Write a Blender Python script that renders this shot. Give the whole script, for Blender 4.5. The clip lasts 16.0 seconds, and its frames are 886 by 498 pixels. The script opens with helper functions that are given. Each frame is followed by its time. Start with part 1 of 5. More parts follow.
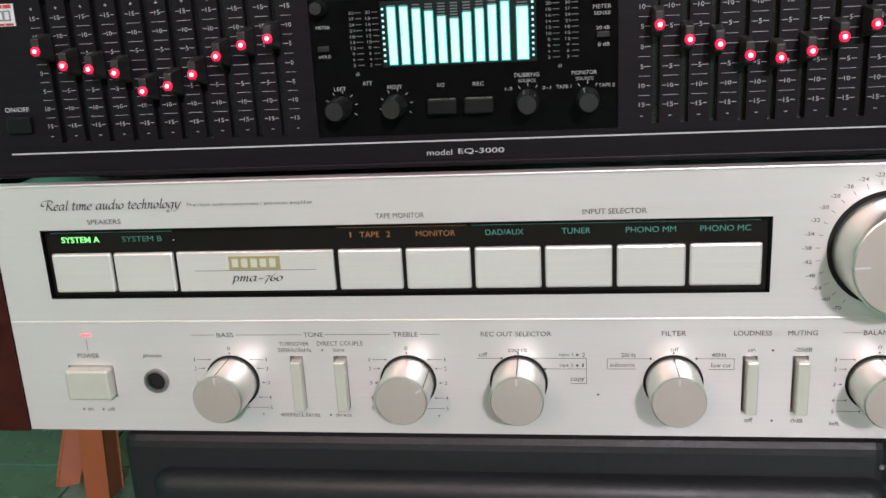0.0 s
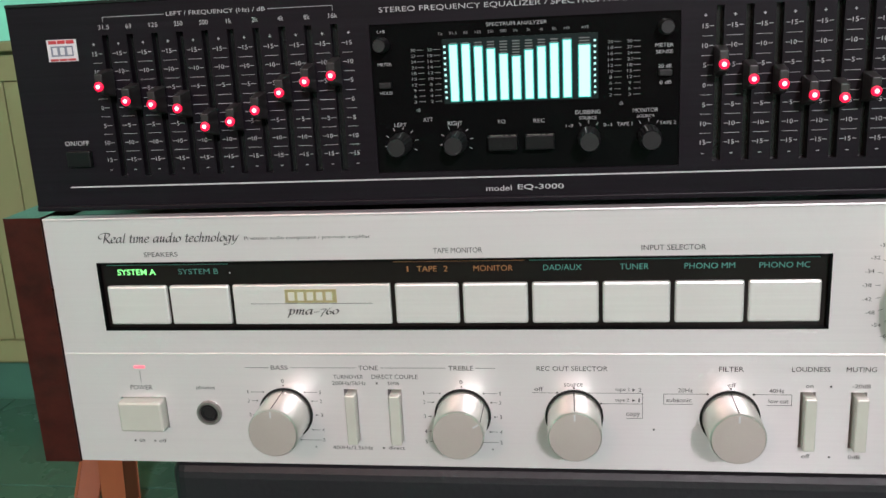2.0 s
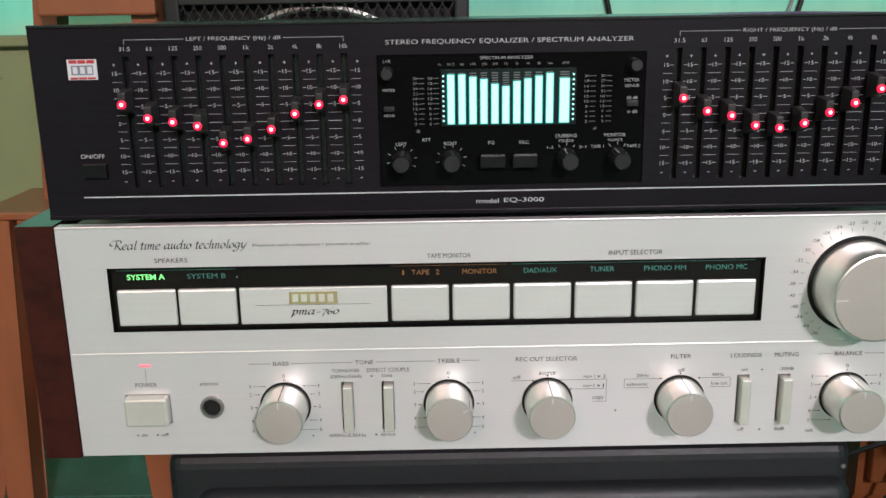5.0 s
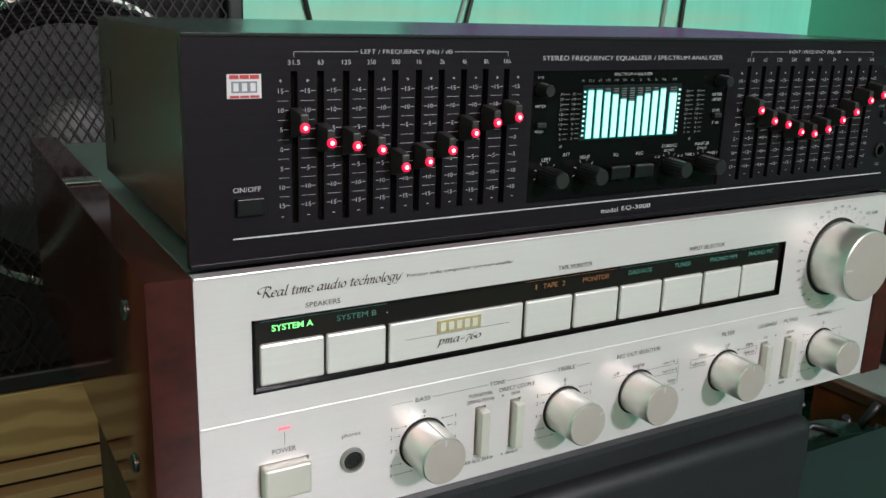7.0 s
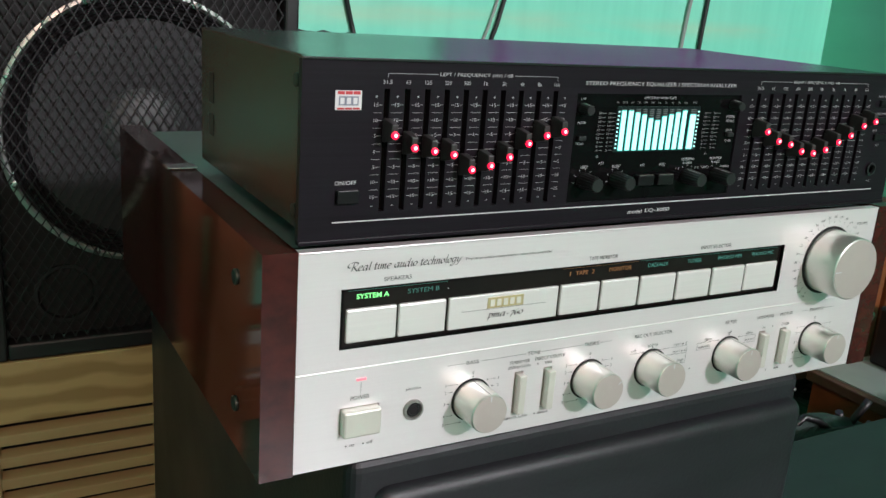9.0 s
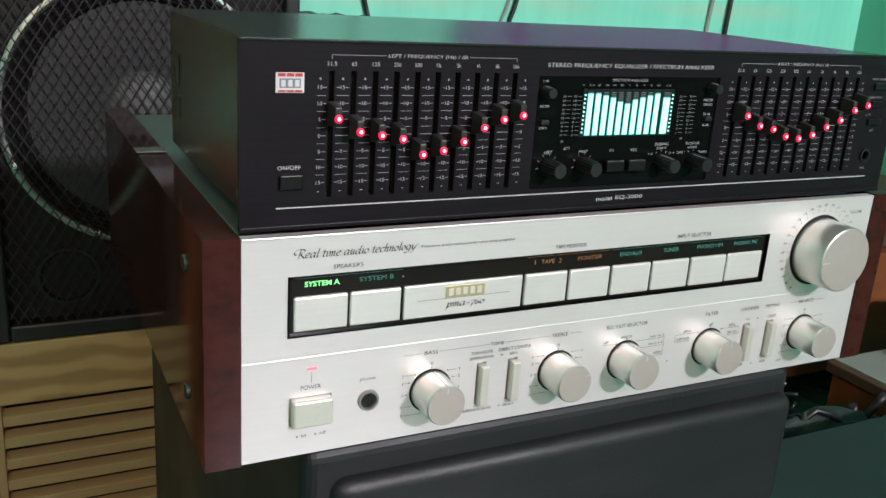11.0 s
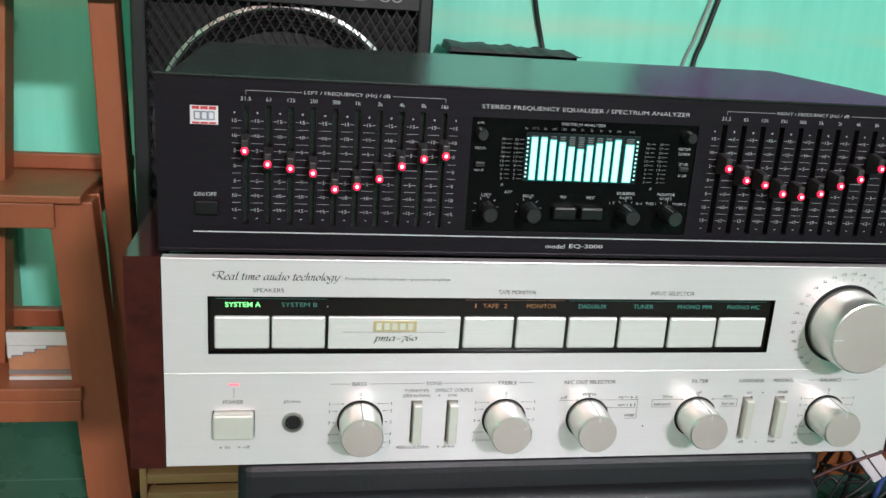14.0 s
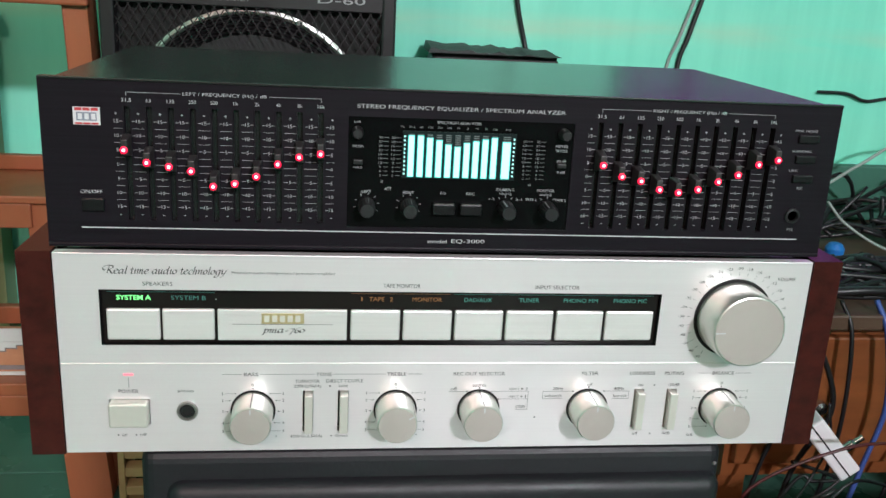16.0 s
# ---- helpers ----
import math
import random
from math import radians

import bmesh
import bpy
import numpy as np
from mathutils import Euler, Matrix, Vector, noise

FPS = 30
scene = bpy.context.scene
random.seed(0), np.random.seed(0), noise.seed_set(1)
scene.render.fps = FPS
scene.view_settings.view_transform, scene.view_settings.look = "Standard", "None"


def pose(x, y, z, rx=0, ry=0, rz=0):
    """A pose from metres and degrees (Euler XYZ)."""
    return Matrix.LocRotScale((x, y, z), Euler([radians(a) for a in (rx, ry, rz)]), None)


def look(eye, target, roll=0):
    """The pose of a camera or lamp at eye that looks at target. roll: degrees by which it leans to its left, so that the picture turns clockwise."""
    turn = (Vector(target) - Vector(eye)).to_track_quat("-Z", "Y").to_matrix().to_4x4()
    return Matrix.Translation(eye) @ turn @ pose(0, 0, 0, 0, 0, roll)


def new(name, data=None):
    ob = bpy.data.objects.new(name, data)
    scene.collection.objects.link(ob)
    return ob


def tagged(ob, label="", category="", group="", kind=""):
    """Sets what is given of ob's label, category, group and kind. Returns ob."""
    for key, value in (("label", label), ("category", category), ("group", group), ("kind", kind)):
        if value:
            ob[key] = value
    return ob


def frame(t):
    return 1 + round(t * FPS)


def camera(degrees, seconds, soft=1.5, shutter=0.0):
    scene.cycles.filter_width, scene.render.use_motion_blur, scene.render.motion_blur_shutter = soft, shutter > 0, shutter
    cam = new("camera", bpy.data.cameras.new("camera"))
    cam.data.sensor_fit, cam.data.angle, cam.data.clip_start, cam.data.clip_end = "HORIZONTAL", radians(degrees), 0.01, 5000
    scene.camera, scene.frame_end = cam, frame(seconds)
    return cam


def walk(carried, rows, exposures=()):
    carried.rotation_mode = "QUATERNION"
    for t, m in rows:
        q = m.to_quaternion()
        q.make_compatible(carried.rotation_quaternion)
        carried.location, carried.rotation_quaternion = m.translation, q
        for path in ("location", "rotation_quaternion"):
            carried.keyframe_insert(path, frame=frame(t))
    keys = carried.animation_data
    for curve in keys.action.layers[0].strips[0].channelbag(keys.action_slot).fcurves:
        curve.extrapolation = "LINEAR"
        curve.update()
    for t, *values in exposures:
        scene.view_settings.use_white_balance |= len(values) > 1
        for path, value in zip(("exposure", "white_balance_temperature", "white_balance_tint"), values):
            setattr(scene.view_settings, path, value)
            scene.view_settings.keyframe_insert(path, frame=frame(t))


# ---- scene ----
cam = camera(52.6, 16.0)
PATH = [
    (0, (0.04, -0.367, 0.599), (-0.222, 1.538, 0.048), -3.1),
    (0.5, (0.033, -0.365, 0.601), (-0.235, 1.541, 0.056), -3.2),
    (1, (0.027, -0.364, 0.602), (-0.247, 1.544, 0.068), -3.1),
    (1.5, (0.02, -0.366, 0.604), (-0.256, 1.545, 0.083), -3.0),
    (2, (0.017, -0.369, 0.608), (-0.251, 1.545, 0.093), -2.9),
    (2.5, (0.011, -0.371, 0.609), (-0.236, 1.546, 0.097), -2.5),
    (3, (0.003, -0.375, 0.612), (-0.22, 1.548, 0.109), -2.3),
    (5.3, (-0.053, -0.422, 0.624), (0.046, 1.507, 0.105), -0.5),
    (5.5, (-0.08, -0.423, 0.625), (0.089, 1.5, 0.104), -0.2),
    (6, (-0.178, -0.396, 0.637), (0.252, 1.479, 0.09), 0.7),
    (6.5, (-0.251, -0.36, 0.643), (0.504, 1.405, 0.085), 1.6),
    (7, (-0.301, -0.335, 0.633), (0.673, 1.328, 0.098), 1.9),
    (7.5, (-0.336, -0.357, 0.631), (0.688, 1.276, 0.097), 2.6),
    (8, (-0.36, -0.361, 0.643), (0.636, 1.294, 0.125), 3.0),
    (8.5, (-0.366, -0.38, 0.651), (0.617, 1.286, 0.141), 3.3),
    (9, (-0.362, -0.393, 0.652), (0.592, 1.276, 0.098), 4.2),
    (9.5, (-0.355, -0.397, 0.654), (0.573, 1.276, 0.069), 4.7),
    (10, (-0.348, -0.398, 0.652), (0.585, 1.268, 0.057), 4.9),
    (12.5, (-0.234, -0.436, 0.661), (0.4, 1.373, 0.093), 2.7),
    (13, (-0.204, -0.452, 0.666), (0.321, 1.394, 0.104), 3.4),
    (13.5, (-0.179, -0.444, 0.668), (0.209, 1.433, 0.097), 3.9),
    (14, (-0.15, -0.452, 0.67), (0.178, 1.435, 0.095), 3.8),
    (14.5, (-0.129, -0.447, 0.675), (0.17, 1.439, 0.082), 4.1),
    (15, (-0.104, -0.453, 0.679), (0.191, 1.429, 0.071), 3.6),
    (15.5, (-0.095, -0.461, 0.679), (0.185, 1.431, 0.097), 2.6),
    (16, (-0.071, -0.479, 0.676), (0.186, 1.419, 0.099), 3.1),
]
walk(cam, [(t, look(eye, target, roll)) for t, eye, target, roll in PATH],
     exposures=((0, -0.36, 6700, 15), (3, -0.42, 6700, 15), (6, -0.42, 6650, 12), (9, -0.18, 6550, 10), (12.5, -0.13, 6500, 11), (16, -0.16, 6400, 7)))

# ---- world and light ----
world = bpy.data.worlds.new("room_air")
scene.world = world
world.use_nodes = True
world.node_tree.nodes["Background"].inputs[0].default_value = (0.75, 0.85, 0.9, 1)
world.node_tree.nodes["Background"].inputs[1].default_value = 0.02


def area_lamp(name, eye, target, w, h, watts, colour):
    d = bpy.data.lights.new(name, "AREA")
    d.shape, d.size, d.size_y, d.energy, d.color = "RECTANGLE", w, h, watts, colour
    ob = new(name, d)
    ob.matrix_world = look(eye, target)
    return ob


# the tube lamp of the room, high on the wall behind the viewer
area_lamp("room_lamp", (1.36, -4.5, 2.72), (0, 0, 0.45), 0.70, 0.21, 396, (0.935, 0.865, 0.945))
# a warmer lamp on the other side of the room
area_lamp("warm_lamp", (-1.3, -3.4, 2.3), (-0.1, 0.2, 0.4), 0.4, 0.2, 42, (1.0, 0.60, 0.53))


# ---- materials ----
def nodes_of(name):
    m = bpy.data.materials.new(name)
    m.use_nodes = True
    t = m.node_tree
    return m, t, t.nodes["Principled BSDF"]


def surface(name, base, rough=0.5, metal=0.0, second=None, scale=(20, 20, 20), amount=0.5, bump=0.0, bump_scale=200.0,
            rough_var=0.1, coat=0.0, spec=0.5, wave=False, detail=5.0):
    """A procedural paint, metal or wood: two tones mixed by stretched noise, uneven gloss and a fine relief."""
    m, t, p = nodes_of(name)
    n = t.nodes
    co = n.new("ShaderNodeTexCoord")
    mp = n.new("ShaderNodeMapping")
    mp.inputs["Scale"].default_value = scale
    t.links.new(co.outputs["Object"], mp.inputs[0])
    tex = n.new("ShaderNodeTexNoise")
    tex.inputs["Scale"].default_value = 1.0
    tex.inputs["Detail"].default_value = detail
    tex.inputs["Roughness"].default_value = 0.6
    t.links.new(mp.outputs[0], tex.inputs["Vector"])
    ramp = n.new("ShaderNodeValToRGB")
    second = second or tuple(c * 0.8 for c in base)
    ramp.color_ramp.elements[0].color = (*second, 1)
    ramp.color_ramp.elements[1].color = (*base, 1)
    ramp.color_ramp.elements[0].position = 0.5 - 0.35 * (1 - amount) - 0.1
    ramp.color_ramp.elements[1].position = 0.5 + 0.35 * (1 - amount) + 0.1
    source = tex.outputs["Fac"]
    if wave:
        wv = n.new("ShaderNodeTexWave")
        wv.inputs["Scale"].default_value = 1.0
        wv.inputs["Distortion"].default_value = 7.0
        wv.inputs["Detail"].default_value = 3.0
        wv.inputs["Detail Scale"].default_value = 1.2
        wv.bands_direction = "Z"
        t.links.new(mp.outputs[0], wv.inputs["Vector"])
        source = wv.outputs["Fac"]
    t.links.new(source, ramp.inputs[0])
    t.links.new(ramp.outputs[0], p.inputs["Base Color"])
    p.inputs["Metallic"].default_value = metal
    p.inputs["Specular IOR Level"].default_value = spec
    p.inputs["Coat Weight"].default_value = coat
    p.inputs["Coat Roughness"].default_value = 0.12
    big = n.new("ShaderNodeTexNoise")
    big.inputs["Scale"].default_value = 9.0
    big.inputs["Detail"].default_value = 4.0
    t.links.new(co.outputs["Object"], big.inputs["Vector"])
    mr = n.new("ShaderNodeMapRange")
    mr.inputs["To Min"].default_value = max(0.02, rough - rough_var)
    mr.inputs["To Max"].default_value = min(1.0, rough + rough_var)
    t.links.new(big.outputs["Fac"], mr.inputs["Value"])
    t.links.new(mr.outputs[0], p.inputs["Roughness"])
    if bump:
        fine = n.new("ShaderNodeTexNoise")
        fine.inputs["Scale"].default_value = bump_scale
        fine.inputs["Detail"].default_value = 3.0
        t.links.new(co.outputs["Object"], fine.inputs["Vector"])
        bp = n.new("ShaderNodeBump")
        bp.inputs["Strength"].default_value = bump
        bp.inputs["Distance"].default_value = 0.002
        t.links.new(fine.outputs["Fac"], bp.inputs["Height"])
        t.links.new(bp.outputs[0], p.inputs["Normal"])
    return m


def glowing(name, colour, strength):
    m, t, p = nodes_of(name)
    p.inputs["Base Color"].default_value = (*[c * 0.3 for c in colour], 1)
    p.inputs["Emission Color"].default_value = (*colour, 1)
    p.inputs["Emission Strength"].default_value = strength
    return m


SILVER = surface("brushed_aluminium", (0.83, 0.785, 0.80), 0.37, 0.46, (0.785, 0.74, 0.755), (4, 200, 900), 0.4, 0.03, 500, 0.06)
SILVER_BTN = surface("button_aluminium", (0.80, 0.78, 0.765), 0.36, 0.36, (0.73, 0.715, 0.70), (14, 300, 620), 0.35, 0.03, 600, 0.08)
KNOB = surface("turned_aluminium", (0.80, 0.80, 0.75), 0.34, 0.9, (0.74, 0.74, 0.69), (60, 60, 60), 0.4, 0.03, 500, 0.04)
KNOB_CAP = surface("satin_cap", (0.60, 0.53, 0.50), 0.50, 0.6, (0.57, 0.50, 0.47), (90, 90, 90), 0.4, 0.04, 700, 0.04)
LEVER = surface("lever_cream", (0.66, 0.65, 0.59), 0.42, 0.35, (0.60, 0.59, 0.535), (60, 60, 60), 0.4)
DARK_PRINT = surface("dark_print", (0.06, 0.06, 0.06), 0.6)
GREY_PRINT = surface("grey_print", (0.085, 0.085, 0.085), 0.6)
WHITE_PRINT = surface("white_print", (0.60, 0.60, 0.62), 0.6)
SCALE_PRINT = surface("scale_print", (0.46, 0.46, 0.48), 0.6)
PANEL_PRINT = surface("panel_print", (0.40, 0.41, 0.43), 0.6)
DIM_PRINT = surface("dim_print", (0.34, 0.34, 0.36), 0.6)
FAINT_PRINT = surface("faint_print", (0.22, 0.23, 0.24), 0.6)
TEAL_PRINT = surface("teal_print", (0.075, 0.30, 0.255), 0.5)
TEAL_DIM = surface("teal_dim_print", (0.06, 0.22, 0.19), 0.5)
ORANGE_PRINT = surface("orange_print", (0.36, 0.155, 0.055), 0.5)
GREEN_LIT = glowing("green_lit", (0.25, 1.0, 0.30), 1.6)
RED_LENS = glowing("red_lens", (1.0, 0.004, 0.05), 2.2)
RED_CORE = glowing("red_core", (1.0, 0.50, 0.53), 3.2)
POWER_RED = glowing("power_red", (1.0, 0.22, 0.28), 1.3)
TUBE_LIT = glowing("tube_lit", (0.50, 1.0, 0.94), 1.5)
TUBE_HALO = glowing("tube_halo", (0.02, 0.70, 0.62), 0.60)
UNLIT_DASH = surface("unlit_dash", (0.15, 0.17, 0.17), 0.5)
TUBE_OFF = surface("tube_unlit", (0.007, 0.016, 0.016), 0.45, spec=0.15)
BLACK_GLASS = surface("black_glass", (0.0028, 0.0030, 0.0034), 0.07, 0.0, (0.0042, 0.0040, 0.0042), (30, 30, 30), 0.5, rough_var=0.03, spec=0.09)
WINDOW_BLACK = surface("window_black", (0.008, 0.007, 0.007), 0.16, 0.0, (0.014, 0.010, 0.009), (20, 20, 20), 0.5, rough_var=0.05, spec=0.25)
BLACK_FACE = surface("black_anodised", (0.0108, 0.0078, 0.0120), 0.40, 0.0, (0.0062, 0.0046, 0.0070), (8, 200, 700), 0.6, 0.03, 600, 0.05, spec=0.16)
BLACK_STEEL = surface("black_steel", (0.011, 0.013, 0.0120), 0.22, 0.0, (0.014, 0.016, 0.015), (25, 25, 25), 0.4, 0.06, 1500, 0.06, spec=0.5)
BLACK_PLASTIC = surface("black_plastic", (0.013, 0.013, 0.014), 0.40, 0, (0.008, 0.008, 0.009), (60, 60, 60), 0.4)
KEY_BLACK = surface("key_black", (0.0065, 0.0062, 0.0070), 0.35, 0, (0.0045, 0.0043, 0.005), (60, 60, 60), 0.4, spec=0.3)
GREY_PLASTIC = surface("slider_plastic", (0.030, 0.027, 0.028), 0.38, 0, (0.018, 0.016, 0.017), (60, 60, 60), 0.4)
# near black of holes and gaps, whose shade is put into the colour
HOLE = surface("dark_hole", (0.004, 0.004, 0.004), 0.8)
RING = surface("ring_metal", (0.66, 0.66, 0.64), 0.30, 1.0, (0.6, 0.6, 0.58), (30, 30, 30), 0.4)
CHROME = surface("chrome", (0.62, 0.62, 0.60), 0.22, 1.0, (0.5, 0.5, 0.48), (40, 40, 40), 0.4)
NICKEL = surface("satin_nickel", (0.36, 0.35, 0.33), 0.32, 0.7, (0.28, 0.27, 0.25), (60, 60, 60), 0.4)
SOCKET = surface("dark_nickel", (0.20, 0.19, 0.18), 0.28, 1.0, (0.15, 0.14, 0.13), (60, 60, 60), 0.4)
GOLD = surface("gold_badge", (0.76, 0.64, 0.38), 0.35, 0.7, (0.66, 0.54, 0.29), (200, 200, 200), 0.5)
PALE = surface("badge_letters", (0.82, 0.80, 0.70), 0.4, 0.3)
LABEL_WHITE = surface("label_white", (0.72, 0.72, 0.74), 0.4)
LABEL_RED = surface("label_red", (0.55, 0.05, 0.06), 0.4)
LABEL_GREY = surface("label_grey", (0.22, 0.24, 0.30), 0.5)
ENDWOOD = surface("dark_red_wood", (0.060, 0.0115, 0.009), 0.07, 0, (0.022, 0.005, 0.0045), (60, 4, 90), 0.6, 0.0, 400, 0.02, coat=0.0, spec=0.28)
CHASSIS = surface("grey_steel", (0.30, 0.31, 0.31), 0.38, 0.6, (0.24, 0.25, 0.25), (30, 30, 30), 0.4, 0.04, 900)
VINYL = surface("worn_black_vinyl", (0.0165, 0.0165, 0.0210), 0.46, 0, (0.0070, 0.0070, 0.0085), (5, 14, 40), 0.5, 0.12, 320, 0.18, spec=0.42)
SCUFF = surface("chipped_board", (0.16, 0.16, 0.16), 0.8)
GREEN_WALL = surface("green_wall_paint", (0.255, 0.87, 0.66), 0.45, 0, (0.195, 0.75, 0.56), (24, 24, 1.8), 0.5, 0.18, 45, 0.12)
# the same wall green, darker: the side walls' shade is put into the colour
GREEN_WALL_SHADED = surface("green_wall_shaded", (0.18, 0.60, 0.43), 0.55, 0, (0.14, 0.48, 0.34), (3, 3, 6), 0.35, 0.12, 60, 0.12)
# faint peach smears where the wall paint is rubbed
t = GREEN_WALL.node_tree
p = t.nodes["Principled BSDF"]
was = p.inputs["Base Color"].links[0].from_socket
co = t.nodes.new("ShaderNodeTexCoord")
mp = t.nodes.new("ShaderNodeMapping")
mp.inputs["Scale"].default_value = (2.2, 2.0, 14.0)
mp.inputs["Location"].default_value = (0.4, 0.0, 0.3)
nz = t.nodes.new("ShaderNodeTexNoise")
nz.inputs["Scale"].default_value = 1.0
nz.inputs["Detail"].default_value = 6.0
rp = t.nodes.new("ShaderNodeValToRGB")
rp.color_ramp.elements[0].position, rp.color_ramp.elements[1].position = 0.40, 0.66
rp.color_ramp.elements[1].color = (1, 1, 1, 1)
mx = t.nodes.new("ShaderNodeMix")
mx.data_type = "RGBA"
mx.inputs["B"].default_value = (0.60, 0.66, 0.44, 1)
sep = t.nodes.new("ShaderNodeSeparateXYZ")
off = t.nodes.new("ShaderNodeMath")
off.operation = "SUBTRACT"
off.inputs[1].default_value = 0.606
away = t.nodes.new("ShaderNodeMath")
away.operation = "ABSOLUTE"
band = t.nodes.new("ShaderNodeMapRange")
band.inputs["From Min"].default_value, band.inputs["From Max"].default_value = 0.006, 0.026
band.inputs["To Min"].default_value, band.inputs["To Max"].default_value = 0.48, 0.07
rub = t.nodes.new("ShaderNodeMath")
rub.operation = "MULTIPLY"
t.links.new(co.outputs["Object"], sep.inputs[0])
t.links.new(sep.outputs["Z"], off.inputs[0])
t.links.new(off.outputs[0], away.inputs[0])
t.links.new(away.outputs[0], band.inputs["Value"])
t.links.new(co.outputs["Object"], mp.inputs[0])
t.links.new(mp.outputs[0], nz.inputs["Vector"])
t.links.new(nz.outputs["Fac"], rp.inputs[0])
t.links.new(rp.outputs[0], rub.inputs[0])
t.links.new(band.outputs[0], rub.inputs[1])
t.links.new(rub.outputs[0], mx.inputs["Factor"])
t.links.new(was, mx.inputs["A"])
t.links.new(mx.outputs["Result"], p.inputs["Base Color"])
PINK_WALL = surface("pale_rose_paint", (0.66, 0.51, 0.48), 0.6, 0, (0.59, 0.46, 0.43), (3, 3, 6), 0.35, 0.1, 60)
CEILING_MAT = surface("ceiling_white", (0.62, 0.62, 0.60), 0.7, 0, (0.56, 0.56, 0.54), (2, 2, 2), 0.4, 0.08, 40)
FLOOR_TILE = surface("green_floor_tile", (0.050, 0.135, 0.096), 0.28, 0, (0.066, 0.168, 0.120), (7, 3, 5), 0.4, 0.04, 90, 0.1)
GROUT = surface("grout", (0.16, 0.20, 0.17), 0.8)
CHAIR_WOOD = surface("orange_brown_wood", (0.35, 0.105, 0.042), 0.42, 0, (0.23, 0.065, 0.027), (20, 20, 3), 0.5, 0.08, 160, 0.1, coat=0.15)
DESK_WOOD = surface("desk_wood", (0.24, 0.080, 0.024), 0.38, 0, (0.13, 0.042, 0.013), (4, 30, 30), 0.5, 0.06, 160, 0.1, coat=0.2)
DESK_TOP = surface("desk_top_wood", (0.10, 0.062, 0.036), 0.5, 0, (0.055, 0.033, 0.02), (3, 30, 30), 0.5, 0.06, 160)
OAK = surface("oiled_oak", (0.50, 0.335, 0.155), 0.5, 0, (0.35, 0.22, 0.09), (5, 8, 11), 0.45, 0.1, 180, 0.1, wave=True)
OAK_PLAIN = surface("plain_oak", (0.49, 0.335, 0.165), 0.46, 0, (0.38, 0.25, 0.12), (4, 40, 60), 0.5, 0.08, 180, 0.1)
OLIVE_PAINT = surface("olive_cream_paint", (0.27, 0.28, 0.135), 0.45, 0, (0.215, 0.225, 0.11), (5, 5, 3), 0.4, 0.05, 80)
GRILLE_MAT = surface("grille_steel", (0.007, 0.0075, 0.008), 0.40, 0.2, (0.014, 0.014, 0.015), (80, 80, 80), 0.4)
BOX_GREY = surface("worn_dark_grey", (0.045, 0.050, 0.050), 0.6, 0, (0.030, 0.034, 0.034), (40, 40, 40), 0.5, 0.2, 250)
CONE = surface("paper_cone", (0.011, 0.013, 0.014), 0.55, 0, (0.009, 0.010, 0.011), (60, 60, 60), 0.4, 0.15, 300)
DUSTCAP = surface("dust_cap", (0.045, 0.050, 0.050), 0.55, 0, (0.040, 0.044, 0.044), (60, 60, 60), 0.4, 0.1, 300)
RUBBER = surface("rubber_surround", (0.012, 0.012, 0.013), 0.5)
CARPET = surface("speaker_covering", (0.013, 0.016, 0.018), 0.7, 0, (0.009, 0.010, 0.012), (60, 60, 60), 0.4, 0.5, 500)
CABLE_BLACK = surface("cable_black", (0.010, 0.011, 0.012), 0.4)
CABLE_GREY = surface("cable_grey", (0.30, 0.36, 0.33), 0.45)
CABLE_RED = surface("cable_red", (0.07, 0.012, 0.012), 0.4)
CABLE_BLUE = surface("cable_blue", (0.05, 0.10, 0.34), 0.4)
WHITE_PLASTIC = surface("white_plastic", (0.82, 0.83, 0.84), 0.35, 0, (0.76, 0.77, 0.79), (30, 30, 30), 0.4)
BLUE_PLASTIC = surface("blue_plastic", (0.02, 0.18, 0.55), 0.35)
PALE_SHEET = surface("pale_sheet", (0.30, 0.36, 0.32), 0.4, 0, (0.24, 0.30, 0.27), (20, 20, 20), 0.4)
GREEN_CLOTH = surface("dark_green_cloth", (0.011, 0.032, 0.026), 0.7, 0, (0.008, 0.022, 0.018), (40, 40, 40), 0.4, 0.3, 600)
DARK_GREEN = surface("dark_green_paint", (0.05, 0.17, 0.12), 0.5, 0, (0.035, 0.12, 0.085), (6, 6, 9), 0.4, 0.1, 80)
PURPLE_CLOTH = surface("purple_curtain", (0.58, 0.215, 0.74), 0.85, 0, (0.49, 0.165, 0.62), (25, 25, 3), 0.4, 0.3, 300)
TILE_WHITE = surface("tile_white", (0.66, 0.64, 0.62), 0.3)
TILE_CLAY = surface("tile_clay", (0.52, 0.24, 0.13), 0.35, 0, (0.42, 0.17, 0.09), (60, 60, 60), 0.4)
TILE_GREY = surface("tile_grey", (0.24, 0.20, 0.20), 0.4)


# ---- mesh helpers ----
def part(name, bm, material, parent=None, label="", smooth=False):
    me = bpy.data.meshes.new(name)
    bmesh.ops.recalc_face_normals(bm, faces=bm.faces)
    bm.to_mesh(me)
    bm.free()
    me.materials.append(material)
    return mesh_part(name, me, parent, label)


def mesh_part(name, me, parent=None, label=""):
    ob = new(name, me)
    if parent is not None:
        ob.parent = parent
    if label:
        tagged(ob, label)
    return ob


def thing(name, label, category, group="", kind="", at=(0, 0, 0)):
    e = new(name)
    e.empty_display_size = 0.05
    return tagged(e, label, category, group, kind)


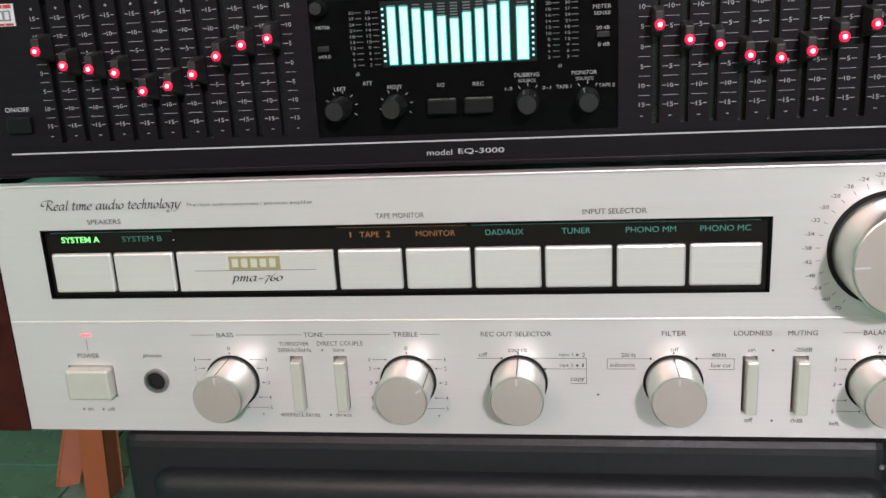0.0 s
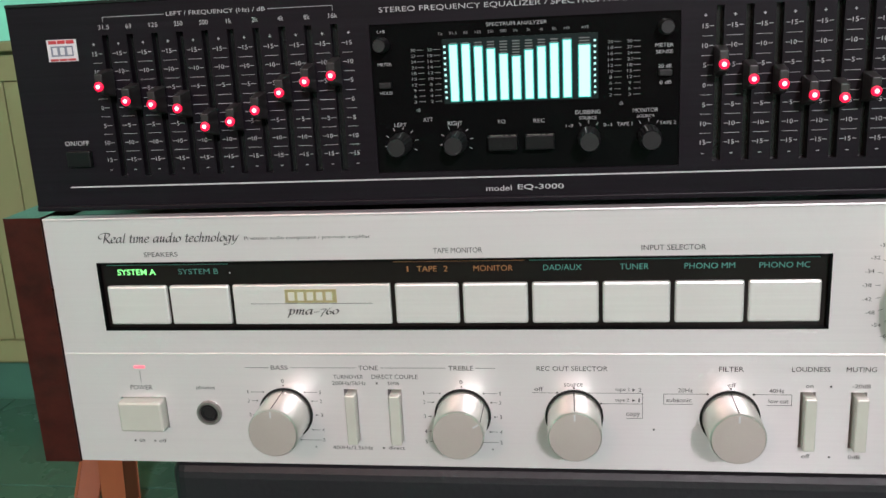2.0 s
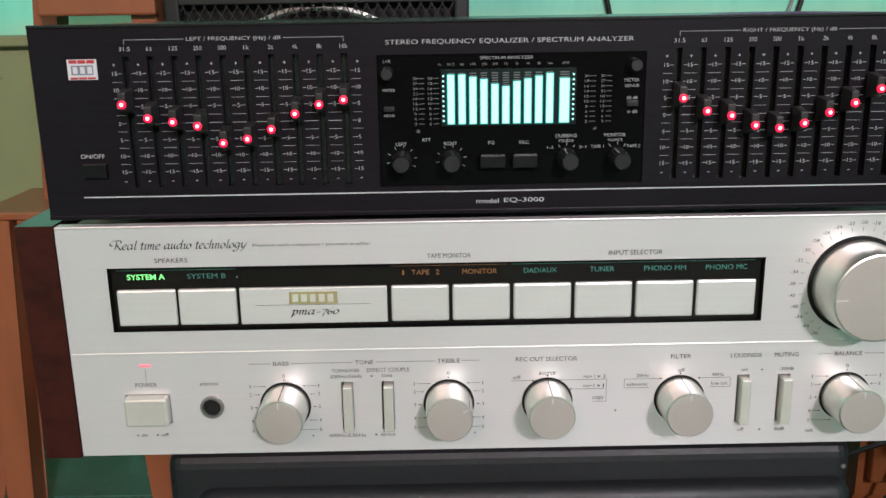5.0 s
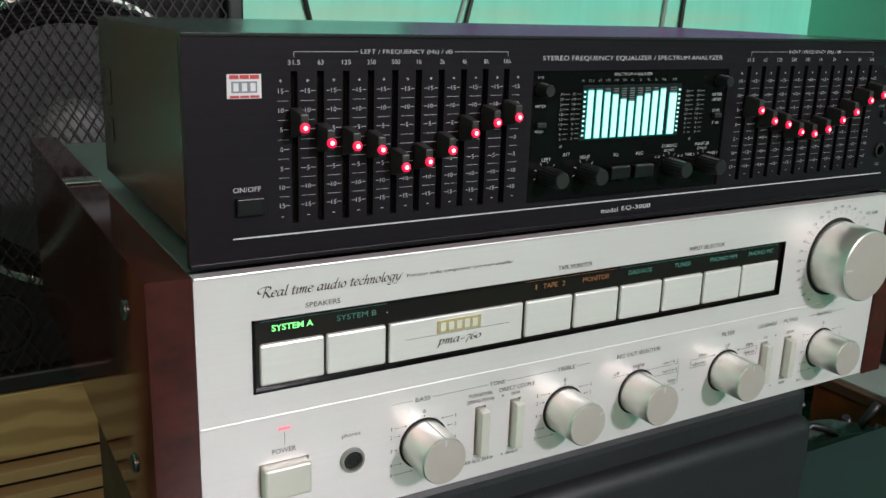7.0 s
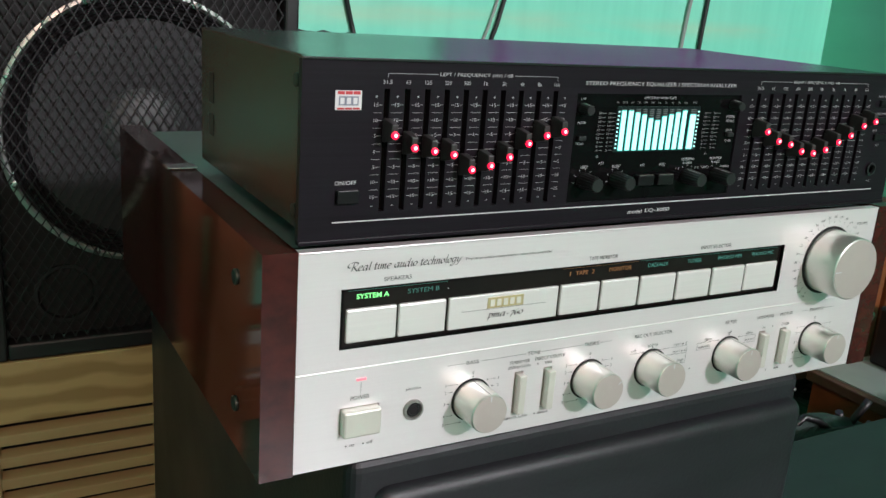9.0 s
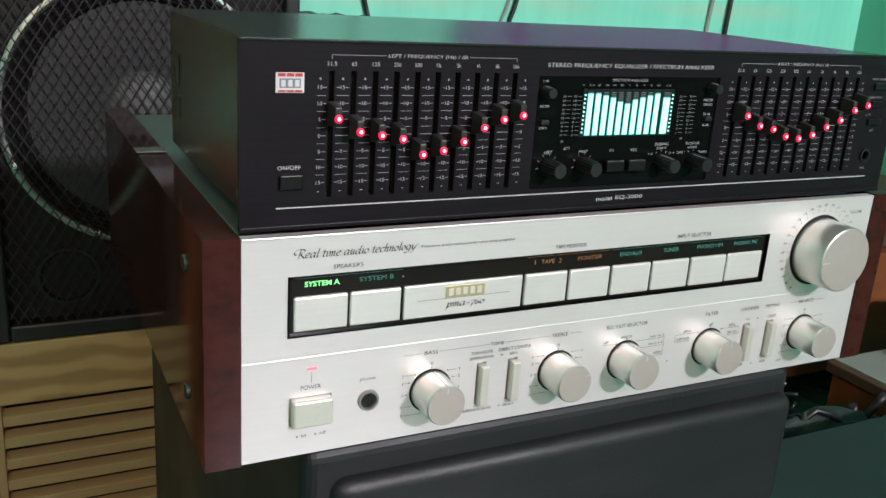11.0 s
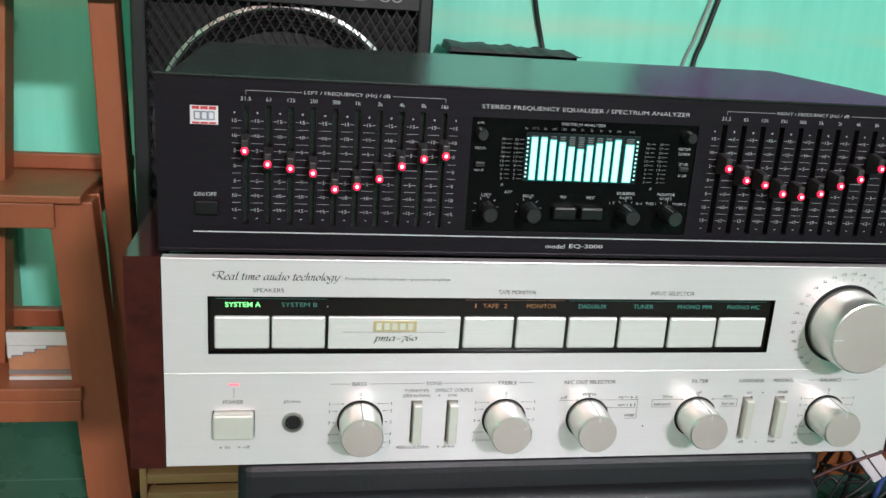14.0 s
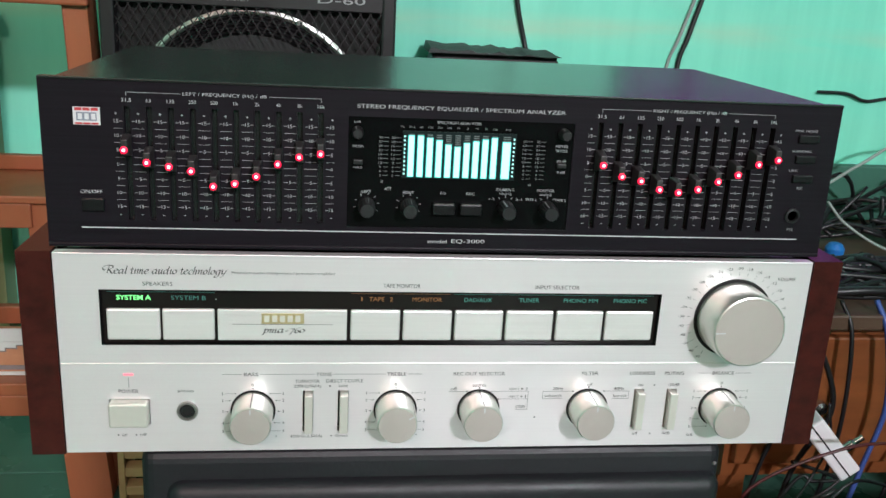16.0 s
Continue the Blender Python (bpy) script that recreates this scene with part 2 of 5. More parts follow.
def add_box(bm, x0, x1, y0, y1, z0, z1, bevel=0.0, seg=2):
    r = bmesh.ops.create_cube(bm, size=1.0)
    vs = r["verts"]
    for v in vs:
        v.co = Vector(((x0 + x1) / 2 + v.co.x * (x1 - x0), (y0 + y1) / 2 + v.co.y * (y1 - y0), (z0 + z1) / 2 + v.co.z * (z1 - z0)))
    if bevel:
        es = list({e for v in vs for e in v.link_edges})
        bmesh.ops.bevel(bm, geom=es, offset=bevel, segments=seg, profile=0.5, affect="EDGES")
    return bm


def box(*a, **k):
    return add_box(bmesh.new(), *a, **k)


def beam(bm, p, q, w, d, bevel=0.002):
    """A bar of section w by d from p to q."""
    p, q = Vector(p), Vector(q)
    r = bmesh.ops.create_cube(bm, size=1.0)
    vs = r["verts"]
    turn = (q - p).to_track_quat("Z", "Y").to_matrix()
    for v in vs:
        v.co = (p + q) / 2 + turn @ Vector((v.co.x * w, v.co.y * d, v.co.z * (q - p).length))
    es = list({e for v in vs for e in v.link_edges})
    if bevel:
        bmesh.ops.bevel(bm, geom=es, offset=bevel, segments=2, profile=0.5, affect="EDGES")
    return bm


def lathe(bm, rings, cx, cy, cz, axis="y", n=48, closed=True):
    """Turned body: rings of (radius, along) about the axis through (cx, cy, cz)."""
    rows = []
    for r, a in rings:
        row = []
        for i in range(n):
            u = 2 * math.pi * i / n
            if axis == "y":
                co = (cx + r * math.cos(u), cy + a, cz + r * math.sin(u))
            elif axis == "x":
                co = (cx + a, cy + r * math.cos(u), cz + r * math.sin(u))
            else:
                co = (cx + r * math.cos(u), cy + r * math.sin(u), cz + a)
            row.append(bm.verts.new(co))
        rows.append(row)
    for k, (a, b) in enumerate(zip(rows, rows[1:])):
        for i in range(n):
            f = bm.faces.new((a[i], a[(i + 1) % n], b[(i + 1) % n], b[i]))
            f.smooth = True
    if closed:
        bm.faces.new(rows[0])
        bm.faces.new(rows[-1])
    bm.normal_update()
    for e in bm.edges:
        if len(e.link_faces) == 2 and e.calc_face_angle(0) > 0.6:
            e.smooth = False
    return bm


def tube(bm, points, radius, n=8, steps=8):
    """A round cable along a smooth line through the points."""
    pts = [Vector(p) for p in points]
    line = []
    ext = [pts[0] * 2 - pts[1], *pts, pts[-1] * 2 - pts[-2]]
    for a, b, c, d in zip(ext, ext[1:], ext[2:], ext[3:]):
        for k in range(steps):
            t = k / steps
            line.append(0.5 * ((2 * b) + (c - a) * t + (2 * a - 5 * b + 4 * c - d) * t * t + (3 * b - a - 3 * c + d) * t ** 3))
    line.append(pts[-1])
    rows = []
    side = Vector((0.3, 0.2, 0.93))
    for i, p in enumerate(line):
        way = (line[min(i + 1, len(line) - 1)] - line[max(i - 1, 0)]).normalized()
        u = way.cross(side)
        u = u.normalized() if u.length > 1e-4 else way.orthogonal().normalized()
        w = way.cross(u)
        rows.append([bm.verts.new(p + radius * (u * math.cos(2 * math.pi * k / n) + w * math.sin(2 * math.pi * k / n))) for k in range(n)])
    for a, b in zip(rows, rows[1:]):
        for k in range(n):
            f = bm.faces.new((a[k], a[(k + 1) % n], b[(k + 1) % n], b[k]))
            f.smooth = True
    bm.faces.new(rows[0])
    bm.faces.new(rows[-1])
    return bm


def plate(x0, x1, z0, z1, y0, y1, holes):
    """An upright sheet from y0 (front) to y1 with oblong holes (x0, x1, z0, z1) cut through it."""
    xs = sorted({x0, x1, *[h[0] for h in holes], *[h[1] for h in holes]})
    zs = sorted({z0, z1, *[h[2] for h in holes], *[h[3] for h in holes]})
    bm = bmesh.new()
    vert = {}

    def v(i, k, y):
        if (i, k, y) not in vert:
            vert[i, k, y] = bm.verts.new((xs[i], y, zs[k]))
        return vert[i, k, y]

    def solid(i, k):
        if not (0 <= i < len(xs) - 1 and 0 <= k < len(zs) - 1):
            return False
        cx, cz = (xs[i] + xs[i + 1]) / 2, (zs[k] + zs[k + 1]) / 2
        return not any(h[0] < cx < h[1] and h[2] < cz < h[3] for h in holes)

    for i in range(len(xs) - 1):
        for k in range(len(zs) - 1):
            if not solid(i, k):
                continue
            bm.faces.new((v(i, k, y0), v(i + 1, k, y0), v(i + 1, k + 1, y0), v(i, k + 1, y0)))
            bm.faces.new((v(i, k, y1), v(i, k + 1, y1), v(i + 1, k + 1, y1), v(i + 1, k, y1)))
            for di, dk, a, b in ((-1, 0, (i, k), (i, k + 1)), (1, 0, (i + 1, k), (i + 1, k + 1)), (0, -1, (i, k), (i + 1, k)), (0, 1, (i, k + 1), (i + 1, k + 1))):
                if not solid(i + di, k + dk):
                    bm.faces.new((v(*a, y0), v(*b, y0), v(*b, y1), v(*a, y1)))
    return bm


FONT_CACHE = {}


def word_mesh(text, shear=0.0, bold=0.0):
    key = (text, shear, bold)
    if key not in FONT_CACHE:
        c = bpy.data.curves.new("lettering", "FONT")
        c.body, c.shear, c.offset, c.resolution_u = text, shear, bold, 3
        ob = bpy.data.objects.new("lettering", c)
        scene.collection.objects.link(ob)
        bpy.context.view_layer.update()
        me = bpy.data.meshes.new_from_object(ob.evaluated_get(bpy.context.evaluated_depsgraph_get()))
        co = [v.co.copy() for v in me.vertices]
        faces = [tuple(p.vertices) for p in me.polygons]
        bpy.data.objects.remove(ob)
        bpy.data.curves.remove(c)
        bpy.data.meshes.remove(me)
        lo = (min(v.x for v in co), min(v.y for v in co))
        hi = (max(v.x for v in co), max(v.y for v in co))
        FONT_CACHE[key] = (co, faces, lo, hi)
    return FONT_CACHE[key]


def add_word(bm, text, x0, x1, z0, z1, y, shear=0.0, bold=0.0):
    """Letters laid on an upright face, filling the oblong x0..x1, z0..z1."""
    co, faces, lo, hi = word_mesh(text, shear, bold)
    sx, sz = (x1 - x0) / (hi[0] - lo[0]), (z1 - z0) / (hi[1] - lo[1])
    vs = [bm.verts.new((x0 + (c.x - lo[0]) * sx, y, z0 + (c.y - lo[1]) * sz)) for c in co]
    for f in faces:
        try:
            bm.faces.new([vs[i] for i in f])
        except ValueError:
            pass


def word(parent, text, x0, x1, z0, z1, y, mat, shear=0.0, bold=0.0, name="lettering", label=""):
    bm = bmesh.new()
    add_word(bm, text, x0, x1, z0, z1, y, shear, bold)
    return part(name, bm, mat, parent, label)


def stroke(bm, x0, z0, x1, z1, y, w):
    """A thin printed line."""
    d = Vector((x1 - x0, 0, z1 - z0))
    s = Vector((-d.z, 0, d.x)).normalized() * w / 2
    a, b = Vector((x0, y, z0)), Vector((x1, y, z1))
    bm.faces.new([bm.verts.new(c) for c in (a - s, b - s, b + s, a + s)])


def dot(bm, x, z, r, y):
    bm.faces.new([bm.verts.new((x + r * math.cos(k * math.pi / 6), y, z + r * math.sin(k * math.pi / 6))) for k in range(12)])


# ---- slanted pen script, each letter a few strokes of a broad nib; the x-height is 1 ----
PEN = {}
PEN["R"] = (1.28, [[(0.52, 1.62), (0.44, 0.9), (0.32, 0.02)], [(0.0, 0.72), (-0.32, 0.85), (-0.38, 1.3), (0.02, 1.66), (0.62, 1.76), (1.06, 1.6), (1.02, 1.18), (0.52, 0.9)], [(0.55, 0.9), (0.82, 0.4), (1.15, 0.0), (1.32, 0.12)]])
PEN["e"] = (0.72, [[(0.1, 0.5), (0.58, 0.66), (0.54, 0.93), (0.3, 0.95), (0.08, 0.6), (0.1, 0.15), (0.35, 0.0), (0.65, 0.2)]])
PEN["a"] = (0.88, [[(0.62, 0.9), (0.35, 0.97), (0.08, 0.6), (0.1, 0.12), (0.3, 0.02), (0.58, 0.5)], [(0.68, 0.98), (0.6, 0.3), (0.66, 0.02), (0.84, 0.15)]])
PEN["l"] = (0.42, [[(0.3, 1.7), (0.2, 0.8), (0.15, 0.15), (0.22, 0.0), (0.4, 0.15)]])
PEN["t"] = (0.50, [[(0.25, 1.38), (0.18, 0.5), (0.17, 0.1), (0.3, 0.0), (0.46, 0.15)], [(-0.02, 0.95), (0.46, 0.99)]])
PEN["i"] = (0.42, [[(0.02, 0.8), (0.2, 0.96), (0.16, 0.3), (0.2, 0.02), (0.4, 0.15)]])
PEN["m"] = (1.12, [[(0.02, 0.8), (0.18, 0.96), (0.14, 0.0)], [(0.16, 0.5), (0.4, 0.94), (0.52, 0.85), (0.47, 0.0)], [(0.5, 0.5), (0.75, 0.94), (0.86, 0.85), (0.82, 0.1), (0.92, 0.0), (1.08, 0.15)]])
PEN["u"] = (0.82, [[(0.02, 0.82), (0.18, 0.96), (0.13, 0.2), (0.25, 0.02), (0.52, 0.5)], [(0.57, 0.96), (0.53, 0.2), (0.6, 0.02), (0.78, 0.15)]])
PEN["d"] = (0.92, [[(0.6, 0.9), (0.35, 0.97), (0.08, 0.6), (0.1, 0.12), (0.3, 0.02), (0.58, 0.5)], [(0.8, 1.7), (0.66, 0.8), (0.62, 0.1), (0.72, 0.0), (0.88, 0.15)]])
PEN["o"] = (0.74, [[(0.4, 0.96), (0.1, 0.7), (0.08, 0.2), (0.3, 0.02), (0.58, 0.3), (0.6, 0.75), (0.4, 0.96)]])
PEN["c"] = (0.62, [[(0.58, 0.8), (0.4, 0.96), (0.1, 0.6), (0.1, 0.15), (0.33, 0.0), (0.6, 0.18)]])
PEN["h"] = (0.80, [[(0.3, 1.7), (0.2, 0.8), (0.12, 0.0)], [(0.15, 0.5), (0.42, 0.94), (0.56, 0.82), (0.5, 0.1), (0.6, 0.0), (0.76, 0.14)]])
PEN["n"] = (0.80, [[(0.02, 0.8), (0.18, 0.96), (0.13, 0.0)], [(0.15, 0.5), (0.42, 0.94), (0.56, 0.82), (0.5, 0.1), (0.6, 0.0), (0.76, 0.14)]])
PEN["g"] = (0.84, [[(0.65, 0.88), (0.35, 0.97), (0.1, 0.6), (0.14, 0.15), (0.35, 0.1), (0.6, 0.5)], [(0.7, 0.98), (0.58, 0.0), (0.42, -0.5), (0.05, -0.62), (-0.1, -0.42), (0.3, -0.18)]])
PEN["y"] = (0.92, [[(0.0, 0.82), (0.16, 0.96), (0.18, 0.3), (0.32, 0.05), (0.6, 0.5)], [(0.98, 1.1), (0.8, 0.92), (0.52, 0.1), (0.25, -0.48), (-0.02, -0.55)]])
PEN["p"] = (0.80, [[(0.06, 0.82), (0.25, 0.98), (0.08, -0.6)], [(0.2, 0.6), (0.45, 0.97), (0.65, 0.75), (0.6, 0.2), (0.35, 0.0), (0.18, 0.15)]])
PEN["-"] = (0.70, [[(0.1, 0.45), (0.58, 0.5)]])
PEN["7"] = (0.66, [[(0.02, 0.86), (0.2, 1.0), (0.62, 1.0), (0.36, 0.3), (0.2, -0.45)]])
PEN["6"] = (0.72, [[(0.62, 1.5), (0.25, 1.0), (0.08, 0.4), (0.25, 0.02), (0.5, 0.1), (0.58, 0.45), (0.38, 0.62), (0.12, 0.4)]])
PEN["0"] = PEN["o"]
PEN[" "] = (0.48, [])


def script_line(text, x0, x1, base, high, y, nib=0.22, slant=0.14):
    """Pen script from x0 to x1 on an upright face, standing on the line z = base."""
    total = sum(PEN[c][0] for c in text)
    sx = (x1 - x0) / total
    bm = bmesh.new()
    at = 0.0
    lean = Vector((math.cos(radians(42)), math.sin(radians(42)))) * nib / 2
    thin = Vector((-lean.y, lean.x)) * 0.22
    for c in text:
        wide, strokes = PEN[c]
        for pts in strokes:
            pts = [Vector(p) for p in pts]
            ext = [pts[0] * 2 - pts[1], *pts, pts[-1] * 2 - pts[-2]]
            line = []
            for a, b, d, e in zip(ext, ext[1:], ext[2:], ext[3:]):
                for k in range(6):
                    u = k / 6
                    line.append(0.5 * ((2 * b) + (d - a) * u + (2 * a - 5 * b + 4 * d - e) * u * u + (3 * b - a - 3 * d + e) * u ** 3))
            line.append(pts[-1])
            for p, q in zip(line, line[1:]):
                for w in (lean, thin):
                    corner = [p - w, q - w, q + w, p + w]
                    bm.faces.new([bm.verts.new((x0 + (at + v.x + slant * v.y) * sx, y, base + v.y * high)) for v in corner])
        at += wide
    return bm


# ---- the room ----
WX0, WX1, WY0, WY1, CEIL = -2.3, 1.45, -4.9, 1.06, 3.0
T = 0.12
FZ = -0.04


def wall(name, b, mat, label):
    ob = part(name, box(*b), mat)
    return tagged(ob, label, "wall", kind="structure")


wall("wall_north", (WX0 - T, WX1 + T, WY1, WY1 + T, FZ, CEIL), GREEN_WALL, "glossy mint green painted plaster wall with streaks")
wall("wall_east", (WX1, WX1 + T, WY0, WY1, FZ, CEIL), GREEN_WALL_SHADED, "green painted plaster side wall")
wall("wall_west", (WX0 - T, WX0, WY0, WY1, FZ, CEIL), GREEN_WALL_SHADED, "green painted plaster side wall across the room")
wall("wall_south", (WX0 - T, WX1 + T, WY0 - T, WY0, FZ, CEIL), PINK_WALL, "pale rose painted wall behind the viewer")
tagged(part("ceiling", box(WX0 - T, WX1 + T, WY0 - T, WY1 + T, CEIL, CEIL + 0.1), CEILING_MAT), "plain white ceiling", "ceiling", kind="structure")
floor = tagged(part("floor", box(WX0, WX1, WY0, WY1, FZ - 0.12, FZ - 0.004), GROUT), "green tiled floor with pale joints", "floor", kind="structure")


# ---- the amplifier ----
AX, AZ0, AZ1 = 0.217, 0.405, 0.5245
amp = thing("amplifier", "silver stereo amplifier with dark red wooden ends, on a black box", "amplifier")

WIN = (-0.194, 0.1255, 0.4720, 0.5045)
part("upper_panel", plate(-AX, AX, 0.4606, AZ1, 0.0, 0.006, [WIN]), SILVER, amp, "brushed silver front panel")
SLOTS = [(-0.0836, -0.0775), (-0.0633, -0.0570), (0.1160, 0.1222), (0.1366, 0.1430)]
part("lower_panel", plate(-AX, AX, AZ0, 0.4598, 0.0, 0.006, [(-0.1922, -0.1697, 0.4225, 0.4385)] + [(a, b, 0.4172, 0.4432) for a, b in SLOTS]), SILVER, amp)
part("panel_groove", box(-AX, AX, -0.0003, 0.006, 0.4596, 0.4608, bevel=0.0003), SILVER_BTN, amp)
part("top_trim", box(-AX, AX, -0.0006, 0.0062, AZ1 - 0.0002, AZ1 + 0.0010, bevel=0.0004), SILVER, amp)
part("backing", box(-AX + 0.002, AX - 0.002, 0.012, 0.016, AZ0 + 0.001, AZ1 - 0.001), HOLE, amp)
part("chassis", box(-AX + 0.002, AX - 0.002, 0.0165, 0.37, AZ0 + 0.002, AZ1 - 0.002, bevel=0.001), CHASSIS, amp, "grey sheet steel chassis")
for s in (-1, 1):
    part("end_panel", box(*sorted((s * 0.2175, s * 0.2355)), -0.001, 0.380, 0.4045, 0.5262), ENDWOOD, amp, "glossy dark red wooden end panel")
for y in (0.042,):
    for z in (0.4300, 0.5020):
        bolt = part("bolt", lathe(bmesh.new(), [(0.0044, 0.0), (0.0043, -0.0009), (0.0037, -0.0011), (0.0034, 0.0)], -0.2356, y, z, "x", 20), SOCKET, amp, "recessed metal bolt")
        part("bolt_hole", lathe(bmesh.new(), [(0.0039, -0.0012), (0.0020, -0.0011), (0.0004, -0.0011)], -0.2356, y, z, "x", 16), HOLE, bolt)
part("tape", box(-0.2360, -0.2165, 0.196, 0.212, 0.5264, 0.5276, bevel=0.0003), CHROME, amp, "strip of shiny tape")
for x in (-0.15, 0.15):
    for y in (0.05, 0.30):
        part("foot", lathe(bmesh.new(), [(0.014, 0.0), (0.016, 0.009)], x, y, 0.3975, "z", 20), RUBBER, amp)

# the long dark window with its push buttons
part("window", box(WIN[0], WIN[1], 0.0012, 0.0100, WIN[2], WIN[3]), WINDOW_BLACK, amp, "long glossy black window strip")
bm = bmesh.new()
for a in ((WIN[0], WIN[1], WIN[2], WIN[2] + 0.0011), (WIN[0], WIN[1], WIN[3] - 0.0008, WIN[3]), (WIN[0], WIN[0] + 0.0011, WIN[2], WIN[3]), (WIN[1] - 0.0011, WIN[1], WIN[2], WIN[3])):
    add_box(bm, a[0], a[1], -0.0006, 0.0068, a[2], a[3])
part("window_rim", bm, BLACK_GLASS, amp)
PUSH_KEYS = [(-0.1908, -0.1622), (-0.1610, -0.1327), (-0.0570, -0.0287), (-0.0270, 0.0012), (0.0030, 0.0313), (0.0330, 0.0612), (0.0630, 0.0913), (0.0930, 0.1222)]
for i, (a, b) in enumerate(PUSH_KEYS):
    part("push_button", box(a, b, -0.0004 if i < 7 else 0.0002, 0.0068, 0.4748, 0.4933, bevel=0.0010), SILVER_BTN, amp, "brushed silver push button")
nameplate = part("nameplate", box(-0.1310, -0.0590, -0.0004, 0.0068, 0.4748, 0.4933, bevel=0.0005), SILVER_BTN, amp, "silver nameplate with a gold badge")
badge = part("badge", box(-0.1068, -0.0832, -0.0008, -0.0002, 0.4850, 0.4912), GOLD, nameplate, "gold badge")
bm = bmesh.new()
for k in range(5):
    add_box(bm, -0.1052 + k * 0.0043, -0.1052 + k * 0.0043 + 0.0028, -0.0011, -0.0007, 0.4862, 0.4900)
part("badge_mark", bm, PALE, nameplate)
bm = bmesh.new()
stroke(bm, -0.123, 0.4846, -0.067, 0.4846, -0.00062, 0.00022)
part("rule", bm, GREY_PRINT, nameplate)
part("lettering", script_line("pma-760", -0.1062, -0.0828, 0.4795, 0.0024, -0.00062), DARK_PRINT, nameplate)

FY = -0.00025
WY = 0.00095
part("lettering", script_line("Real time audio technology", -0.1902, -0.1256, 0.5138, 0.0026, FY), DARK_PRINT, amp)
word(amp, "Precision audio component / pre-main amplifier", -0.1228, -0.0660, 0.5138, 0.5158, FY, GREY_PRINT)
for s, a, b, z0, z1 in (("SPEAKERS", -0.1707, -0.1548, 0.5070, 0.5092), ("TAPE MONITOR", -0.0390, -0.0178, 0.5070, 0.5093), ("INPUT SELECTOR", 0.0490, 0.0752, 0.5070, 0.5093)):
    word(amp, s, a, b, z0, z1, FY, DARK_PRINT)
word(amp, "SYSTEM A", -0.1852, -0.1668, 0.4982, 0.5010, WY, GREEN_LIT, bold=0.02, label="lit green lettering")
for s, a, b, m in (("SYSTEM B", -0.1560, -0.1372, TEAL_DIM), ("1", -0.0512, -0.0505, ORANGE_PRINT), ("TAPE", -0.0468, -0.0380, ORANGE_PRINT), ("2", -0.0350, -0.0332, ORANGE_PRINT),
                   ("MONITOR", -0.0220, -0.0050, ORANGE_PRINT), ("DAD/AUX", 0.0080, 0.0242, TEAL_PRINT), ("TUNER", 0.0402, 0.0522, TEAL_PRINT), ("PHONO MM", 0.0668, 0.0873, TEAL_PRINT), ("PHONO MC", 0.0970, 0.1172, TEAL_PRINT)):
    word(amp, s, a, b, 0.4984, 0.5009, WY, m)
for a, b, m in ((-0.1900, -0.1322, TEAL_PRINT), (-0.0570, 0.0000, ORANGE_PRINT), (0.0020, 0.1210, TEAL_PRINT)):
    bm = bmesh.new()
    stroke(bm, a, 0.5030, b, 0.5030, WY, 0.0003)
    part("rule", bm, m, amp)

# the lit lettering mirrored above itself, put in as a glowing stroke
bm = bmesh.new()
stroke(bm, -0.1850, 0.5038, -0.1690, 0.5038, WY - 0.0001, 0.0005)
part("letter_reflection", bm, GREEN_LIT, amp, "thin green reflection of the lit lettering")
bm = bmesh.new()
dot(bm, -0.1318, 0.4988, 0.0003, WY)
part("speck", bm, LABEL_WHITE, amp)

# power key, lamp and headphone socket
part("power_button", box(-0.1917, -0.1702, -0.0056, 0.0095, 0.4229, 0.4381, bevel=0.0012), LEVER, amp, "silver power button")
part("power_lamp", box(-0.1834, -0.1780, -0.0006, 0.0004, 0.4532, 0.4545, bevel=0.0002), POWER_RED, amp, "small lit red lamp")
jack = part("headphone_socket", lathe(bmesh.new(), [(0.0060, 0.0005), (0.0060, -0.0012), (0.0056, -0.0020), (0.0047, -0.0020), (0.0043, -0.0012), (0.0043, 0.0004)], -0.1490, 0.0, 0.4310, "y", 32, closed=False), NICKEL, amp, "round dark metal headphone socket")
part("inner_ring", lathe(bmesh.new(), [(0.0043, 0.0), (0.0043, -0.0006), (0.0036, -0.0008), (0.0031, -0.0004)], -0.1490, 0.0, 0.4310, "y", 28, closed=False), HOLE, jack)
part("contact_ring", lathe(bmesh.new(), [(0.0036, -0.0009), (0.0035, -0.0013), (0.0029, -0.0013), (0.0028, -0.0008)], -0.1490, 0.0, 0.4310, "y", 28, closed=False), BLACK_PLASTIC, jack, "dull dark inner ring")
part("socket_hole", lathe(bmesh.new(), [(0.0030, -0.0005), (0.0029, -0.0007), (0.0004, -0.0007)], -0.1490, 0.0, 0.4310, "y", 24), HOLE, jack)
bm = bmesh.new()
stroke(bm, -0.1808, 0.4520, -0.1808, 0.4460, FY, 0.0002)
dot(bm, -0.1880, 0.4160, 0.0005, FY)
dot(bm, -0.1780, 0.4160, 0.0005, FY)
tagged(part("printed_mark", bm, DARK_PRINT, amp), kind="stuff")
word(amp, "POWER", -0.1865, -0.1757, 0.4424, 0.4447, FY, GREY_PRINT)
word(amp, "phones", -0.1540, -0.1450, 0.4422, 0.4446, FY, GREY_PRINT)
word(amp, "on", -0.1860, -0.1832, 0.4152, 0.4167, FY, GREY_PRINT)
word(amp, "off", -0.1760, -0.1722, 0.4152, 0.4170, FY, GREY_PRINT)


